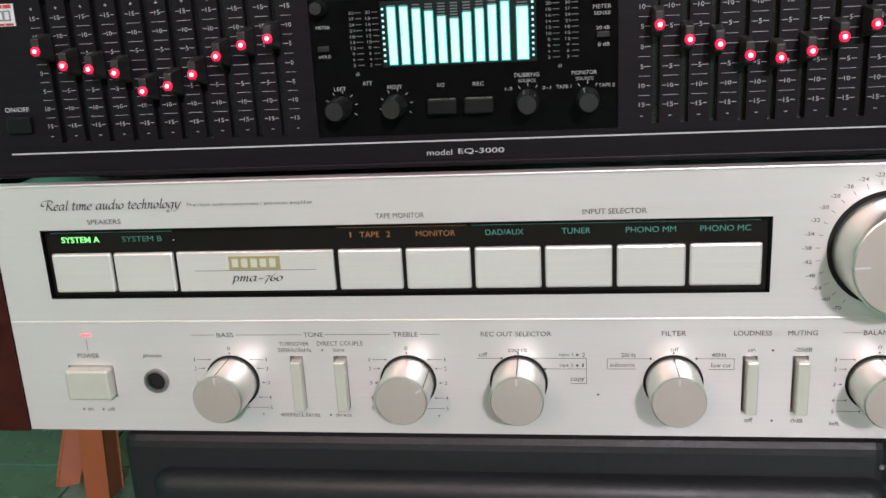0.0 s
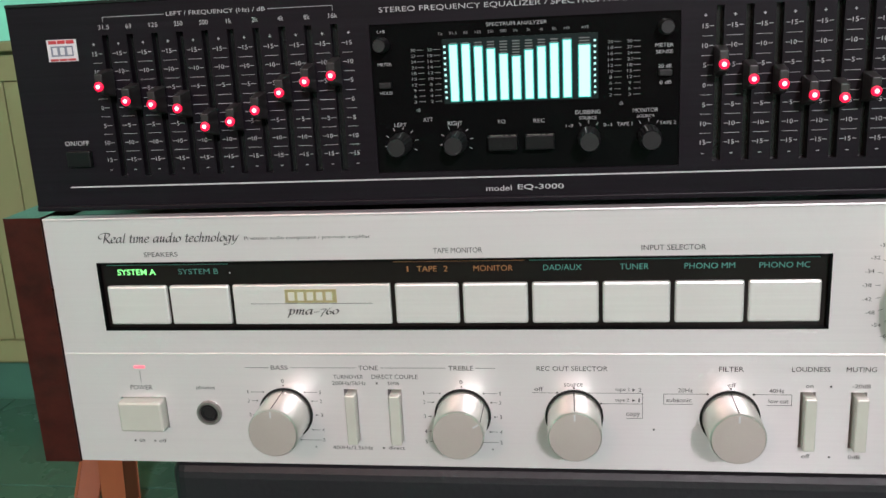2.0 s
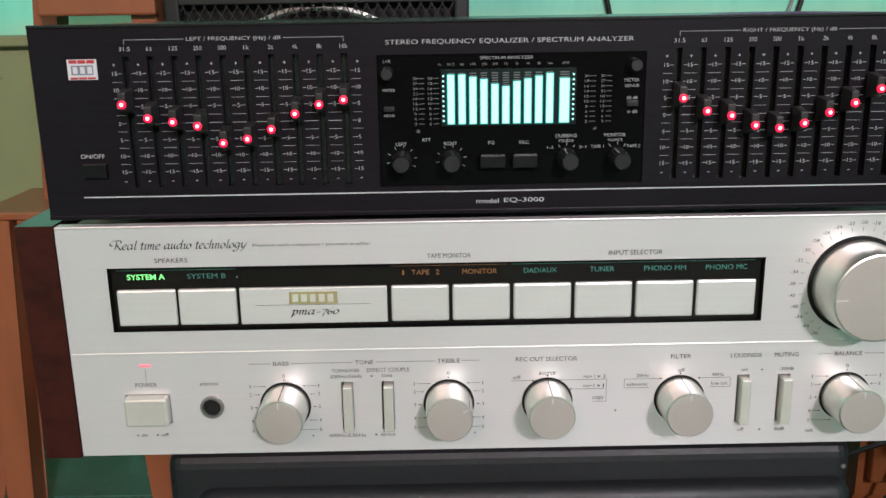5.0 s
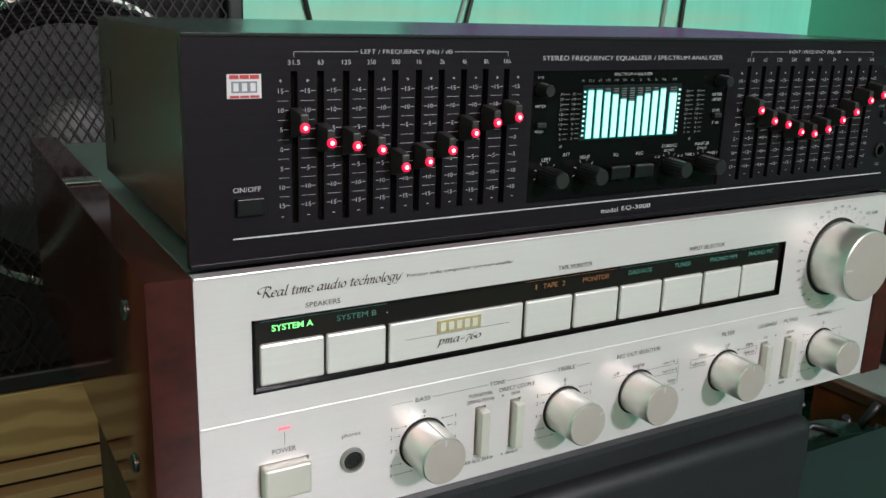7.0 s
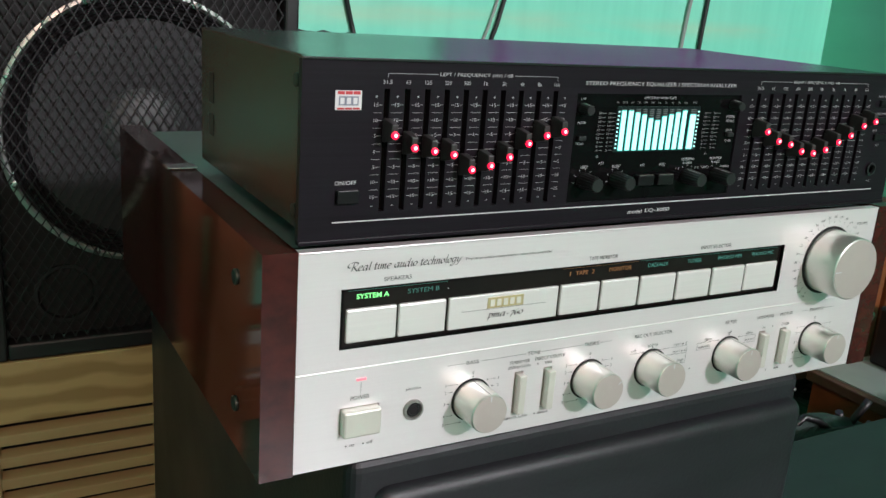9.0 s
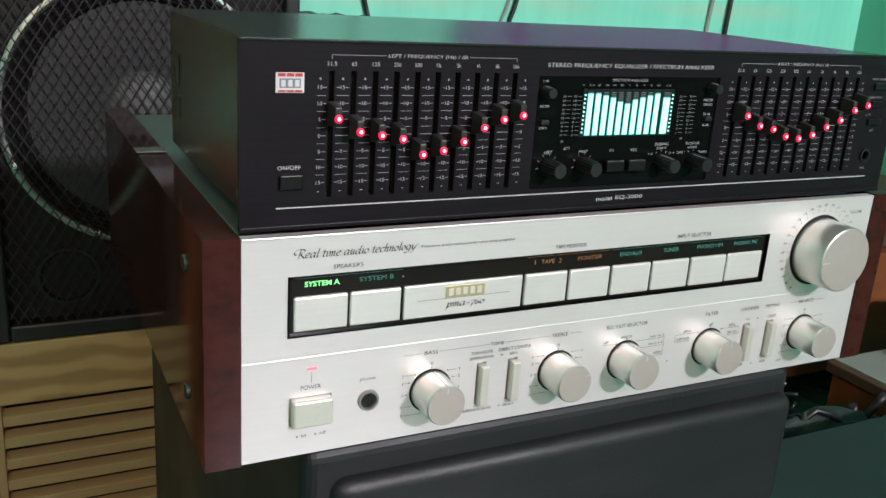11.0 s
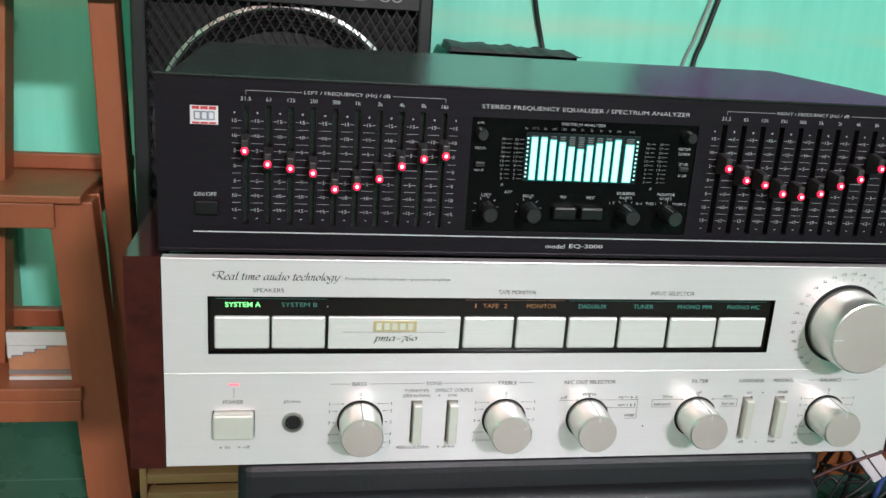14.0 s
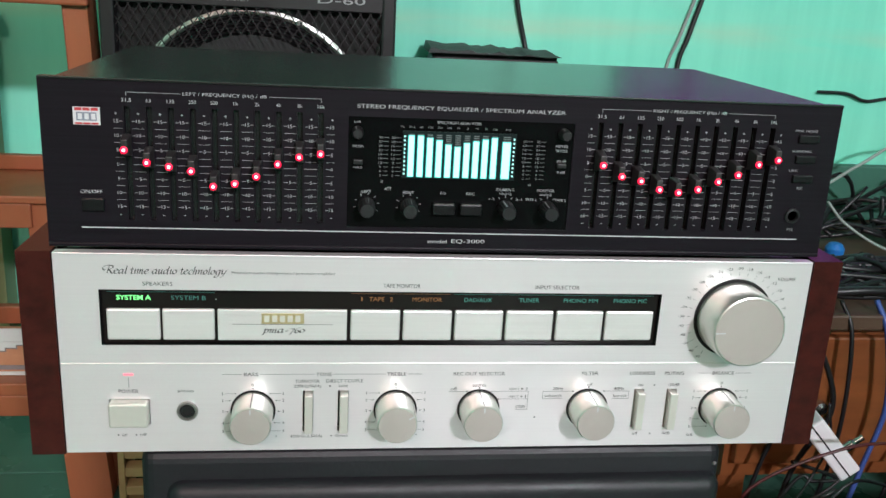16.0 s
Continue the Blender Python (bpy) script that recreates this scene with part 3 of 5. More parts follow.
def knob(cx, cz, r, depth, turn, rc, name="knob"):
    """A turned metal knob with a black gap ring, a satin cap and a pointer; turn: clockwise from straight up."""
    body = part(name, lathe(bmesh.new(), [(r * 0.965, 0.0005), (r * 0.955, -depth * 0.5), (rc * 1.0, -depth + 0.0009), (rc * 0.985, -depth + 0.0003), (rc * 0.955, -depth)], cx, 0, cz, "y", 64), KNOB, amp, "silver turned metal knob")
    part("gap_ring", lathe(bmesh.new(), [(r * 1.05, 0.0), (r * 1.05, -0.0005), (r * 0.95, -0.0005)], cx, 0, cz, "y", 48), HOLE, body)
    part("cap", lathe(bmesh.new(), [(rc * 0.952, -depth + 0.0005), (rc * 0.95, -depth - 0.0002), (rc * 0.5, -depth - 0.00035), (rc * 0.02, -depth - 0.0004)], cx, 0, cz, "y", 64), KNOB_CAP, body, "pinkish satin cap")
    s, c = math.sin(radians(turn)), math.cos(radians(turn))
    bm = bmesh.new()
    stroke(bm, cx + s * rc * 0.68, cz + c * rc * 0.68, cx + s * rc * 0.95, cz + c * rc * 0.95, -depth - 0.0006, 0.0008)
    part("pointer", bm, LABEL_WHITE, body)
    bm = bmesh.new()
    a, b = Vector((cx + s * r * 0.972, -0.001, cz + c * r * 0.972)), Vector((cx + s * rc * 1.008, -depth + 0.001, cz + c * rc * 1.008))
    w = Vector((c, 0, -s)) * 0.00025
    bm.faces.new([bm.verts.new(p) for p in (a - w, b - w, b + w, a + w)])
    if name == "knob":
        part("pointer_line", bm, GREY_PRINT, body)
    else:
        bm.free()
    return body


KZ = 0.4308
BASS, TREBLE, REC, FILTER, BAL = -0.1120, -0.0295, 0.0203, 0.0872, 0.1712
for cx, turn in ((BASS, 0), (TREBLE, 58), (REC, 0), (FILTER, 0), (BAL, 0)):
    knob(cx, KZ, 0.0122, 0.0205, turn, 0.0114)
knob(0.1716, 0.4900, 0.0232, 0.0235, -92, 0.0217, "volume_knob")

# printed scales beside the knobs
ROWS_Z = (0.4416, 0.4372, 0.4302, 0.4228, 0.4176)
for cx, tail in ((BASS, "+"), (TREBLE, "+"), (BAL, "")):
    bm = bmesh.new()
    add_word(bm, "0", cx - 0.0008, cx + 0.0006, 0.4462, 0.4480, FY)
    dot(bm, cx, 0.4448, 0.0004, FY)
    for k, z in enumerate(ROWS_Z):
        for s in (-1, 1):
            reach = math.sqrt(max(0.0, 0.0146 ** 2 - (z - KZ) ** 2))
            inner, outer = cx + s * max(reach, 0.0062), cx + s * 0.0158
            if abs(outer - inner) > 0.0006:
                stroke(bm, *sorted((inner, outer))[:1], z, max(inner, outer), z, FY, 0.0002)
            dot(bm, inner, z, 0.0004, FY)
            xc = cx + s * 0.0172
            add_word(bm, str(k + 1), xc - (0.0005 if k else 0.0002), xc + (0.0005 if k else 0.0002), z - 0.0009, z + 0.0009, FY)
    if tail:
        add_word(bm, tail, cx + 0.0125, cx + 0.0137, 0.4135, 0.4147, FY)
    else:
        add_word(bm, "left", cx - 0.0180, cx - 0.0140, 0.4110, 0.4128, FY)
    part("printed_scale", bm, GREY_PRINT, amp)
for s, a, b in (("BASS", -0.1170, -0.1090), ("TONE", -0.0760, -0.0670), ("TREBLE", -0.0350, -0.0238), ("REC OUT SELECTOR", 0.0042, 0.0350), ("FILTER", 0.0820, 0.0922), ("LOUDNESS", 0.1120, 0.1275), ("MUTING", 0.1340, 0.1460), ("BALANCE", 0.1642, 0.1780)):
    word(amp, s, a, b, 0.4526, 0.4548, FY, DARK_PRINT)
bm = bmesh.new()
for a, b in ((-0.129, -0.1182), (-0.1078, -0.0770), (-0.0660, -0.0360), (-0.0228, -0.0140), (0.156, 0.1635), (0.1790, 0.1890)):
    stroke(bm, a, 0.4537, b, 0.4537, FY, 0.0002)
tagged(part("printed_rule", bm, DARK_PRINT, amp), kind="stuff")
for s, a, b, z0, z1 in (("TURNOVER", -0.0880, -0.0740, 0.4484, 0.4503), ("200Hz/5kHz", -0.0888, -0.0730, 0.4453, 0.4472), ("400Hz/2.5kHz", -0.0910, -0.0720, 0.4130, 0.4149), ("DIRECT COUPLE", -0.0702, -0.0490, 0.4484, 0.4505),
                        ("tone", -0.0630, -0.0578, 0.4455, 0.4471), ("direct", -0.0645, -0.0570, 0.4132, 0.4150), ("off", 0.0030, 0.0068, 0.4430, 0.4450), ("source", 0.0160, 0.0242, 0.4452, 0.4468), ("tape 1", 0.0382, 0.0442, 0.4428, 0.4448),
                        ("2", 0.0482, 0.0495, 0.4430, 0.4448), ("tape 2", 0.0382, 0.0442, 0.4378, 0.4398), ("1", 0.0482, 0.0488, 0.4380, 0.4398), ("copy", 0.0430, 0.0490, 0.4307, 0.4330), ("20Hz", 0.0650, 0.0712, 0.4428, 0.4447),
                        ("subsonic", 0.0602, 0.0708, 0.4382, 0.4402), ("off", 0.0858, 0.0892, 0.4453, 0.4473), ("40Hz", 0.1030, 0.1092, 0.4428, 0.4447), ("low cut", 0.1030, 0.1112, 0.4380, 0.4400), ("on", 0.1180, 0.1210, 0.4452, 0.4465),
                        ("off", 0.1178, 0.1212, 0.4122, 0.4142), ("-20dB", 0.1368, 0.1442, 0.4452, 0.4470), ("0dB", 0.1370, 0.1420, 0.4122, 0.4140), ("VOLUME", 0.1962, 0.2075, 0.5137, 0.5157)):
    word(amp, s, a, b, z0, z1, FY, GREY_PRINT)
bm = bmesh.new()
for a in ((0.0020, 0.4422, 0.0130, 0.4422), (0.0250, 0.4422, 0.0500, 0.4422), (0.0500, 0.4422, 0.0500, 0.4302), (0.0320, 0.4372, 0.0500, 0.4372), (0.0500, 0.4302, 0.0430, 0.4302), (0.0590, 0.4420, 0.0775, 0.4420), (0.0590, 0.4420, 0.0590, 0.4372),
          (0.0590, 0.4372, 0.0712, 0.4372), (0.0712, 0.4372, 0.0712, 0.4376), (0.0968, 0.4420, 0.1125, 0.4420), (0.1125, 0.4420, 0.1125, 0.4370), (0.1125, 0.4370, 0.1022, 0.4370)):
    stroke(bm, *a, FY, 0.0002)
for x, z in ((0.0130, 0.4422), (0.0250, 0.4422), (0.0320, 0.4372), (0.0203, 0.4446), (0.0775, 0.4420), (0.0968, 0.4420), (0.0872, 0.4446), (-0.0680, 0.4462), (-0.0668, 0.4140), (0.1282, 0.4458), (0.1292, 0.4130), (0.0550, 0.4250)):
    dot(bm, x, z, 0.0005, FY)
for x, z in ((0.0462, 0.4438), (0.0462, 0.4388)):
    bm.faces.new([bm.verts.new(p) for p in ((x - 0.0006, FY, z - 0.0007), (x + 0.0008, FY, z), (x - 0.0006, FY, z + 0.0007))])
tagged(part("selector_line", bm, DARK_PRINT, amp), kind="stuff")
# volume scale
bm = bmesh.new()
for k, s in enumerate(("70", "60", "54", "48", "42", "38", "34", "32", "30", "28", "26", "24", "22", "20", "18", "16", "14", "12", "10", "8", "6", "4", "2", "0")):
    u = radians(234 - 11.1 * k)
    c, n = math.cos(u), math.sin(u)
    stroke(bm, 0.1716 + c * 0.0268, 0.49 + n * 0.0268, 0.1716 + c * 0.0288, 0.49 + n * 0.0288, FY, 0.0002)
    t = s if s == "0" else "-" + s
    w = 0.0012 * len(t)
    x, z = 0.1716 + c * 0.0322, 0.49 + n * 0.0312
    add_word(bm, t, x - w / 2, x + w / 2, z - 0.0008, z + 0.0008, FY)
part("volume_scale", bm, GREY_PRINT, amp)

# lever switches
for i, (a, b) in enumerate(SLOTS):
    part("lever_switch", box(a + 0.0011, b - 0.0003, -0.0050, 0.0095, 0.4176, 0.4420, bevel=0.0006), LEVER, amp, "cream lever switch")

# ---- the equaliser ----
eq = thing("equaliser", "black stereo equaliser with red lit sliders, on the silver amplifier", "equaliser")
EZ0, EZ1 = 0.5300, 0.6178
EF = 0.0
LX = [-0.1745 + i * 0.01105 for i in range(10)]
RX = [0.0782 + i * 0.01115 for i in range(10)]
SCREEN = (-0.0605, 0.0635, 0.5425, 0.6035)
holes = [(x - 0.0015, x + 0.0015, 0.5440, 0.6046) for x in LX + RX] + [SCREEN]
part("faceplate", plate(-0.2178, 0.2185, EZ0, EZ1, EF, EF + 0.004, holes), BLACK_FACE, eq, "brushed black metal front panel")
part("top_lip", box(-0.2178, 0.2185, -0.0008, 0.0040, EZ1 - 0.0003, EZ1 + 0.0012, bevel=0.0005), BLACK_STEEL, eq)
part("bottom_lip", box(-0.2178, 0.2185, -0.0010, 0.0040, EZ0 - 0.0010, EZ0 + 0.0012, bevel=0.0005), BLACK_FACE, eq)
part("slot_backing", box(-0.2150, 0.2150, 0.0090, 0.0110, EZ0 + 0.001, EZ1 - 0.001), HOLE, eq)
part("cover", box(-0.2120, 0.2125, 0.0042, 0.205, EZ0 + 0.002, EZ1 + 0.0006, bevel=0.0012), BLACK_STEEL, eq, "black painted steel cover")
for z in (0.5420, 0.6060):
    part("side_screw", lathe(bmesh.new(), [(0.0036, 0.0), (0.0034, -0.0016), (0.0018, -0.0018)], -0.2121, 0.020, z, "x", 16), BLACK_PLASTIC, eq)
for z0, z1 in ((0.573, 0.592), (0.552, 0.566)):
    part("side_plate", box(-0.2124, -0.2118, 0.174, 0.184, z0, z1, bevel=0.0002), KEY_BLACK, eq)
for x in (-0.17, 0.17):
    for y in (0.03, 0.16):
        part("foot", lathe(bmesh.new(), [(0.008, 0.0), (0.009, 0.0085)], x, y, 0.5240, "z", 16), RUBBER, eq)

GY = EF - 0.00025
PY = EF + 0.0009


def slider(x, z):
    """A slide knob with a lit red lamp in its nose."""
    bm = bmesh.new()
    add_box(bm, x - 0.0009, x + 0.0009, -0.004, 0.008, z - 0.0035, z + 0.0035)
    part_ob = part("slider_knob", bm, GREY_PLASTIC, eq, "black slide knob with a lit red lamp")
    bm = bmesh.new()
    r = bmesh.ops.create_cube(bm, size=1.0)
    for v in r["verts"]:
        nose = v.co.y < 0
        v.co = Vector((x + v.co.x * (0.0034 if nose else 0.0044), -0.0112 if nose else -0.0012, z + (0.0010 if nose else 0.0006) + v.co.z * (0.0078 if nose else 0.0118)))
    bmesh.ops.bevel(bm, geom=list(bm.edges), offset=0.0005, segments=2, profile=0.5, affect="EDGES")
    part("grip", bm, GREY_PLASTIC, part_ob)
    part("lamp", lathe(bmesh.new(), [(0.0019, -0.0109), (0.0019, -0.0118), (0.0010, -0.0122)], x, 0, z - 0.0003, "y", 16), RED_LENS, part_ob, "red lamp lens")
    part("lamp_core", lathe(bmesh.new(), [(0.0010, -0.01215), (0.0005, -0.0125)], x, 0, z - 0.0003, "y", 12), RED_CORE, part_ob)


for x, z in zip(LX, (0.5843, 0.5780, 0.5762, 0.5742, 0.5663, 0.5680, 0.5722, 0.5790, 0.5830, 0.5850)):
    slider(x, z)
for x, z in zip(RX, (0.5832, 0.5772, 0.5750, 0.5704, 0.5690, 0.5710, 0.5757, 0.5798, 0.5860, 0.5888)):
    slider(x, z)

TENS = ((0.5970, "15"), (0.5895, "10"), (0.5820, "5"), (0.5742, "0"), (0.5665, "5"), (0.5590, "10"), (0.5515, "15"))
for xs in (LX, RX):
    for k in range(11):
        xc = xs[0] - 0.0055 + k * 0.01109
        bm = bmesh.new()
        first, last = k == 0, k == 10
        for z, s in TENS:
            w = 0.0011 * len(s)
            if s == "0" and not (first or last):
                stroke(bm, xc - 0.0033, z, xc + 0.0033, z, GY, 0.00022)
                continue
            add_word(bm, s, xc - w / 2, xc + w / 2, z - 0.0009, z + 0.0009, GY)
            if not first:
                stroke(bm, xc - 0.0032, z, xc - w / 2 - 0.0004, z, GY, 0.00022)
            if not last:
                stroke(bm, xc + w / 2 + 0.0004, z, xc + 0.0032, z, GY, 0.00022)
        for z in (0.5932, 0.5857, 0.5780, 0.5704, 0.5628, 0.5552):
            stroke(bm, xc - (0.0014 if first else 0.0030), z, xc + (0.0014 if last else 0.0030), z, GY, 0.00016)
        stroke(bm, xc - 0.0006, 0.6010, xc + 0.0006, 0.6010, GY, 0.0003)
        stroke(bm, xc, 0.6004, xc, 0.6016, GY - 0.00005, 0.0003)
        stroke(bm, xc - 0.0006, 0.5470, xc + 0.0006, 0.5470, GY, 0.0003)
        part("slider_scale", bm, SCALE_PRINT, eq)
    for x, s in zip(xs, ("31.5", "63", "125", "250", "500", "1k", "2k", "4k", "8k", "16k")):
        w = 0.00125 * len(s)
        word(eq, s, x - w / 2, x + w / 2, 0.6070, 0.6089, GY, SCALE_PRINT)
    a, b = xs[0], xs[-1]
    bm = bmesh.new()
    m = (a + b) / 2
    stroke(bm, a, 0.6120, m - 0.0225, 0.6120, GY, 0.00025)
    stroke(bm, m + 0.0225, 0.6120, b, 0.6120, GY, 0.00025)
    stroke(bm, a, 0.6100, a, 0.6120, GY, 0.00025)
    stroke(bm, b, 0.6100, b, 0.6120, GY, 0.00025)
    tagged(part("bracket_line", bm, DIM_PRINT, eq), kind="stuff")
    word(eq, ("LEFT" if xs is LX else "RIGHT") + " / FREQUENCY (Hz) / dB", m - 0.0214, m + 0.0214, 0.6107, 0.6129, GY, SCALE_PRINT)
word(eq, "STEREO FREQUENCY EQUALIZER / SPECTRUM ANALYZER", -0.0560, 0.0573, 0.6078, 0.6102, GY, WHITE_PRINT, bold=-0.008)
word(eq, "model", -0.0150, -0.0044, 0.5337, 0.5360, GY, WHITE_PRINT)
word(eq, "EQ-3000", -0.0018, 0.0172, 0.5337, 0.5362, GY, WHITE_PRINT, bold=0.0)
word(eq, "ON/OFF", -0.2000, -0.1888, 0.5582, 0.5602, GY, WHITE_PRINT)
bm = bmesh.new()
stroke(bm, -0.2006, 0.5397, 0.2035, 0.5397, GY, 0.0006)
part("white_line", bm, WHITE_PRINT, eq)
part("power_key", box(-0.1992, -0.1880, -0.0026, 0.001, 0.5490, 0.5560, bevel=0.0005), KEY_BLACK, eq, "black power key")
sticker = part("sticker", box(-0.2012, -0.1878, -0.0004, 0.0001, 0.5945, 0.6037), LABEL_WHITE, eq, "white and red maker's sticker")
bm = bmesh.new()
for k in range(3):
    add_box(bm, -0.2002 + k * 0.0040, -0.2002 + k * 0.0040 + 0.0035, -0.0007, -0.0003, 0.6019, 0.6034)
    add_box(bm, -0.2002 + k * 0.0040, -0.2002 + k * 0.0040 + 0.0035, -0.0007, -0.0003, 0.5948, 0.5957)
part("red_bar", bm, LABEL_RED, sticker)
part("mark", plate(-0.1995, -0.1895, 0.5967, 0.6010, -0.0007, -0.0003, [(-0.1988 + k * 0.0033, -0.1966 + k * 0.0033, 0.5973, 0.6004) for k in range(3)]), LABEL_GREY, sticker)

# right-hand keys and microphone socket
for z, s, w in ((0.5995, "PINK NOISE", 0.0135), (0.5878, "SUBSONIC", 0.0120), (0.5765, "LINE", 0.0050)):
    part("key", box(0.1945, 0.2065, -0.0018, 0.001, z - 0.0026, z + 0.0018, bevel=0.0005), KEY_BLACK, eq)
    word(eq, s, 0.1920, 0.1920 + w, z + 0.0036, z + 0.0049, GY, DIM_PRINT)
word(eq, "MIC", 0.1985, 0.2020, 0.5696, 0.5712, GY, DIM_PRINT)
word(eq, "MIC", 0.1965, 0.2005, 0.5448, 0.5463, GY, DIM_PRINT)
part("microphone_socket", lathe(bmesh.new(), [(0.0044, 0.0), (0.0044, -0.0014), (0.0032, -0.0016), (0.0028, 0.0)], 0.1982, 0, 0.5540, "y", 24), BLACK_PLASTIC, eq)

# ---- display window of the equaliser ----
glass = part("display_panel", box(SCREEN[0], SCREEN[1], PY, PY + 0.003, SCREEN[2], SCREEN[3]), BLACK_GLASS, eq, "glossy black display window")
part("tube_back", box(-0.0310, 0.0315, PY - 0.0004, PY, 0.5705, 0.5965), TUBE_OFF, glass)
LEVELS = (0.95, 0.95, 0.90, 0.88, 0.78, 0.72, 0.82, 0.86, 0.90, 0.95, 0.86)
BZ0, SEG = 0.5716, 0.00112
for i, lv in enumerate(LEVELS):
    x0 = -0.0279 + i * 0.00508 if i < 10 else 0.0240
    w = 0.0029 if i < 10 else 0.0042
    lit, dim = bmesh.new(), bmesh.new()
    high = round(21 * lv)
    add_box(lit, x0, x0 + w, PY - 0.0009, PY - 0.0003, BZ0, BZ0 + high * SEG)
    for k in range(high, 21):
        z = BZ0 + k * SEG
        add_box(dim, x0, x0 + w, PY - 0.0009, PY - 0.0003, z + 0.0004, z + SEG * 0.8)
    part("level_bar", lit, TUBE_LIT, glass, "glowing pale cyan level bar")
    tagged(part("unlit_segment", dim, UNLIT_DASH, glass), kind="stuff")
    # teal halo of the lit bar, put in as a dimly glowing strip
    part("bar_halo", box(x0 - 0.00045, x0 + w + 0.00045, PY - 0.0006, PY - 0.00045, BZ0 - 0.0004, BZ0 + round(21 * lv) * SEG + 0.0004), TUBE_HALO, glass)
bm = bmesh.new()
for x in (-0.0300, 0.0302):
    for k in range(10):
        z = BZ0 + 0.0010 + k * 0.00228
        add_box(bm, x - 0.0004, x + 0.0004, PY - 0.0009, PY - 0.0004, z, z + 0.0008)
tagged(part("scale_dot", bm, TUBE_LIT, glass), kind="stuff")
bm = bmesh.new()
for xa, names in ((-0.0430, ("30", "27", "24", "21", "18", "15", "12", "9", "6", "3")), (-0.0361, ("20", "18", "16", "14", "12", "10", "8", "6", "4", "2")), (0.0364, ("20", "18", "16", "14", "12", "10", "8", "6", "4", "2")), (0.0439, ("30", "27", "24", "21", "18", "15", "12", "9", "6", "3"))):
    for k, s in enumerate(names):
        z = 0.5926 - k * 0.00232
        w = 0.0010 * len(s)
        add_word(bm, s, xa - w / 2, xa + w / 2, z - 0.0006, z + 0.0006, PY - 0.0003)
        stroke(bm, xa + 0.0015, z, xa + 0.0042, z, PY - 0.0003, 0.0002)
for s, a, b in (("dB", -0.0428, -0.0412), ("dB", 0.0398, 0.0414)):
    add_word(bm, s, a, b, 0.5676, 0.5690, PY - 0.0003)
tagged(part("display_scale", bm, FAINT_PRINT, glass), kind="stuff")
bm = bmesh.new()
for k, s in enumerate(("Hz", "31.5", "63", "125", "250", "500", "1k", "2k", "4k", "8k", "16k")):
    xa = -0.0314 + k * 0.00508
    w = 0.0008 * len(s)
    add_word(bm, s, xa - w / 2, xa + w / 2, 0.5982, 0.5993, PY - 0.0003)
add_word(bm, "AVE", 0.0248, 0.0280, 0.5982, 0.5993, PY - 0.0003)
part("frequency_scale", bm, FAINT_PRINT, glass)
for s, a, b, z0, z1 in (("SPECTRUM ANALYZER", -0.0128, 0.0115, 0.6008, 0.6022), ("ATT", -0.0403, -0.0363, 0.5635, 0.5651), ("LEFT", -0.0526, -0.0474, 0.5616, 0.5632), ("RIGHT", -0.0300, -0.0240, 0.5616, 0.5632), ("EQ", -0.0092, -0.0062, 0.5616, 0.5632), ("REC", 0.0053, 0.0099, 0.5616, 0.5632),
                        ("DUBBING", 0.0223, 0.0323, 0.5644, 0.5660), ("SOURCE", 0.0238, 0.0308, 0.5622, 0.5635), ("1-2", 0.0184, 0.0214, 0.5592, 0.5604), ("2-1", 0.0334, 0.0368, 0.5592, 0.5604), ("MONITOR", 0.0452, 0.0552, 0.5644, 0.5660), ("SOURCE", 0.0468, 0.0538, 0.5622, 0.5635),
                        ("TAPE 1", 0.0390, 0.0450, 0.5592, 0.5606), ("TAPE 2", 0.0558, 0.0622, 0.5592, 0.5606), ("METER", 0.0538, 0.0608, 0.5897, 0.5912), ("SENSE", 0.0541, 0.0606, 0.5872, 0.5886), ("20 dB", 0.0550, 0.0602, 0.5816, 0.5830), ("0 dB", 0.0556, 0.0602, 0.5752, 0.5766),
                        ("L+R", -0.0574, -0.0540, 0.6000, 0.6012), ("METER", -0.0580, -0.0522, 0.5868, 0.5880), ("HOLD", -0.0576, -0.0526, 0.5752, 0.5764)):
    word(eq, s, a, b, z0, z1, PY - 0.0003, PANEL_PRINT)


def small_knob(cx, cz, r, depth, turn):
    """A fluted black knob with its ring of ticks."""
    n = 36
    bm = bmesh.new()
    rows = []
    for rr, a in ((r, PY - 0.0002), (r, PY - depth * 0.35), (r * 0.86, PY - depth + 0.0008), (r * 0.78, PY - depth)):
        rows.append([bm.verts.new((cx + rr * (1 - 0.06 * (i % 2)) * math.cos(2 * math.pi * i / n), a, cz + rr * (1 - 0.06 * (i % 2)) * math.sin(2 * math.pi * i / n))) for i in range(n)])
    for a, b in zip(rows, rows[1:]):
        for i in range(n):
            bm.faces.new((a[i], a[(i + 1) % n], b[(i + 1) % n], b[i]))
    bm.faces.new(rows[0])
    bm.faces.new(rows[-1])
    k = part("small_knob", bm, BLACK_PLASTIC, eq, "small fluted black knob")
    s, c = math.sin(radians(turn)), math.cos(radians(turn))
    bm = bmesh.new()
    a, b = Vector((cx + s * r * 1.02, PY - 0.002, cz + c * r * 1.02)), Vector((cx + s * r * 0.90, PY - depth + 0.0006, cz + c * r * 0.90))
    w = Vector((c, 0, -s)) * 0.0002
    bm.faces.new([bm.verts.new(p) for p in (a - w, b - w, b + w, a + w)])
    part("pointer_line", bm, SCALE_PRINT if turn < 0 else UNLIT_DASH, k)


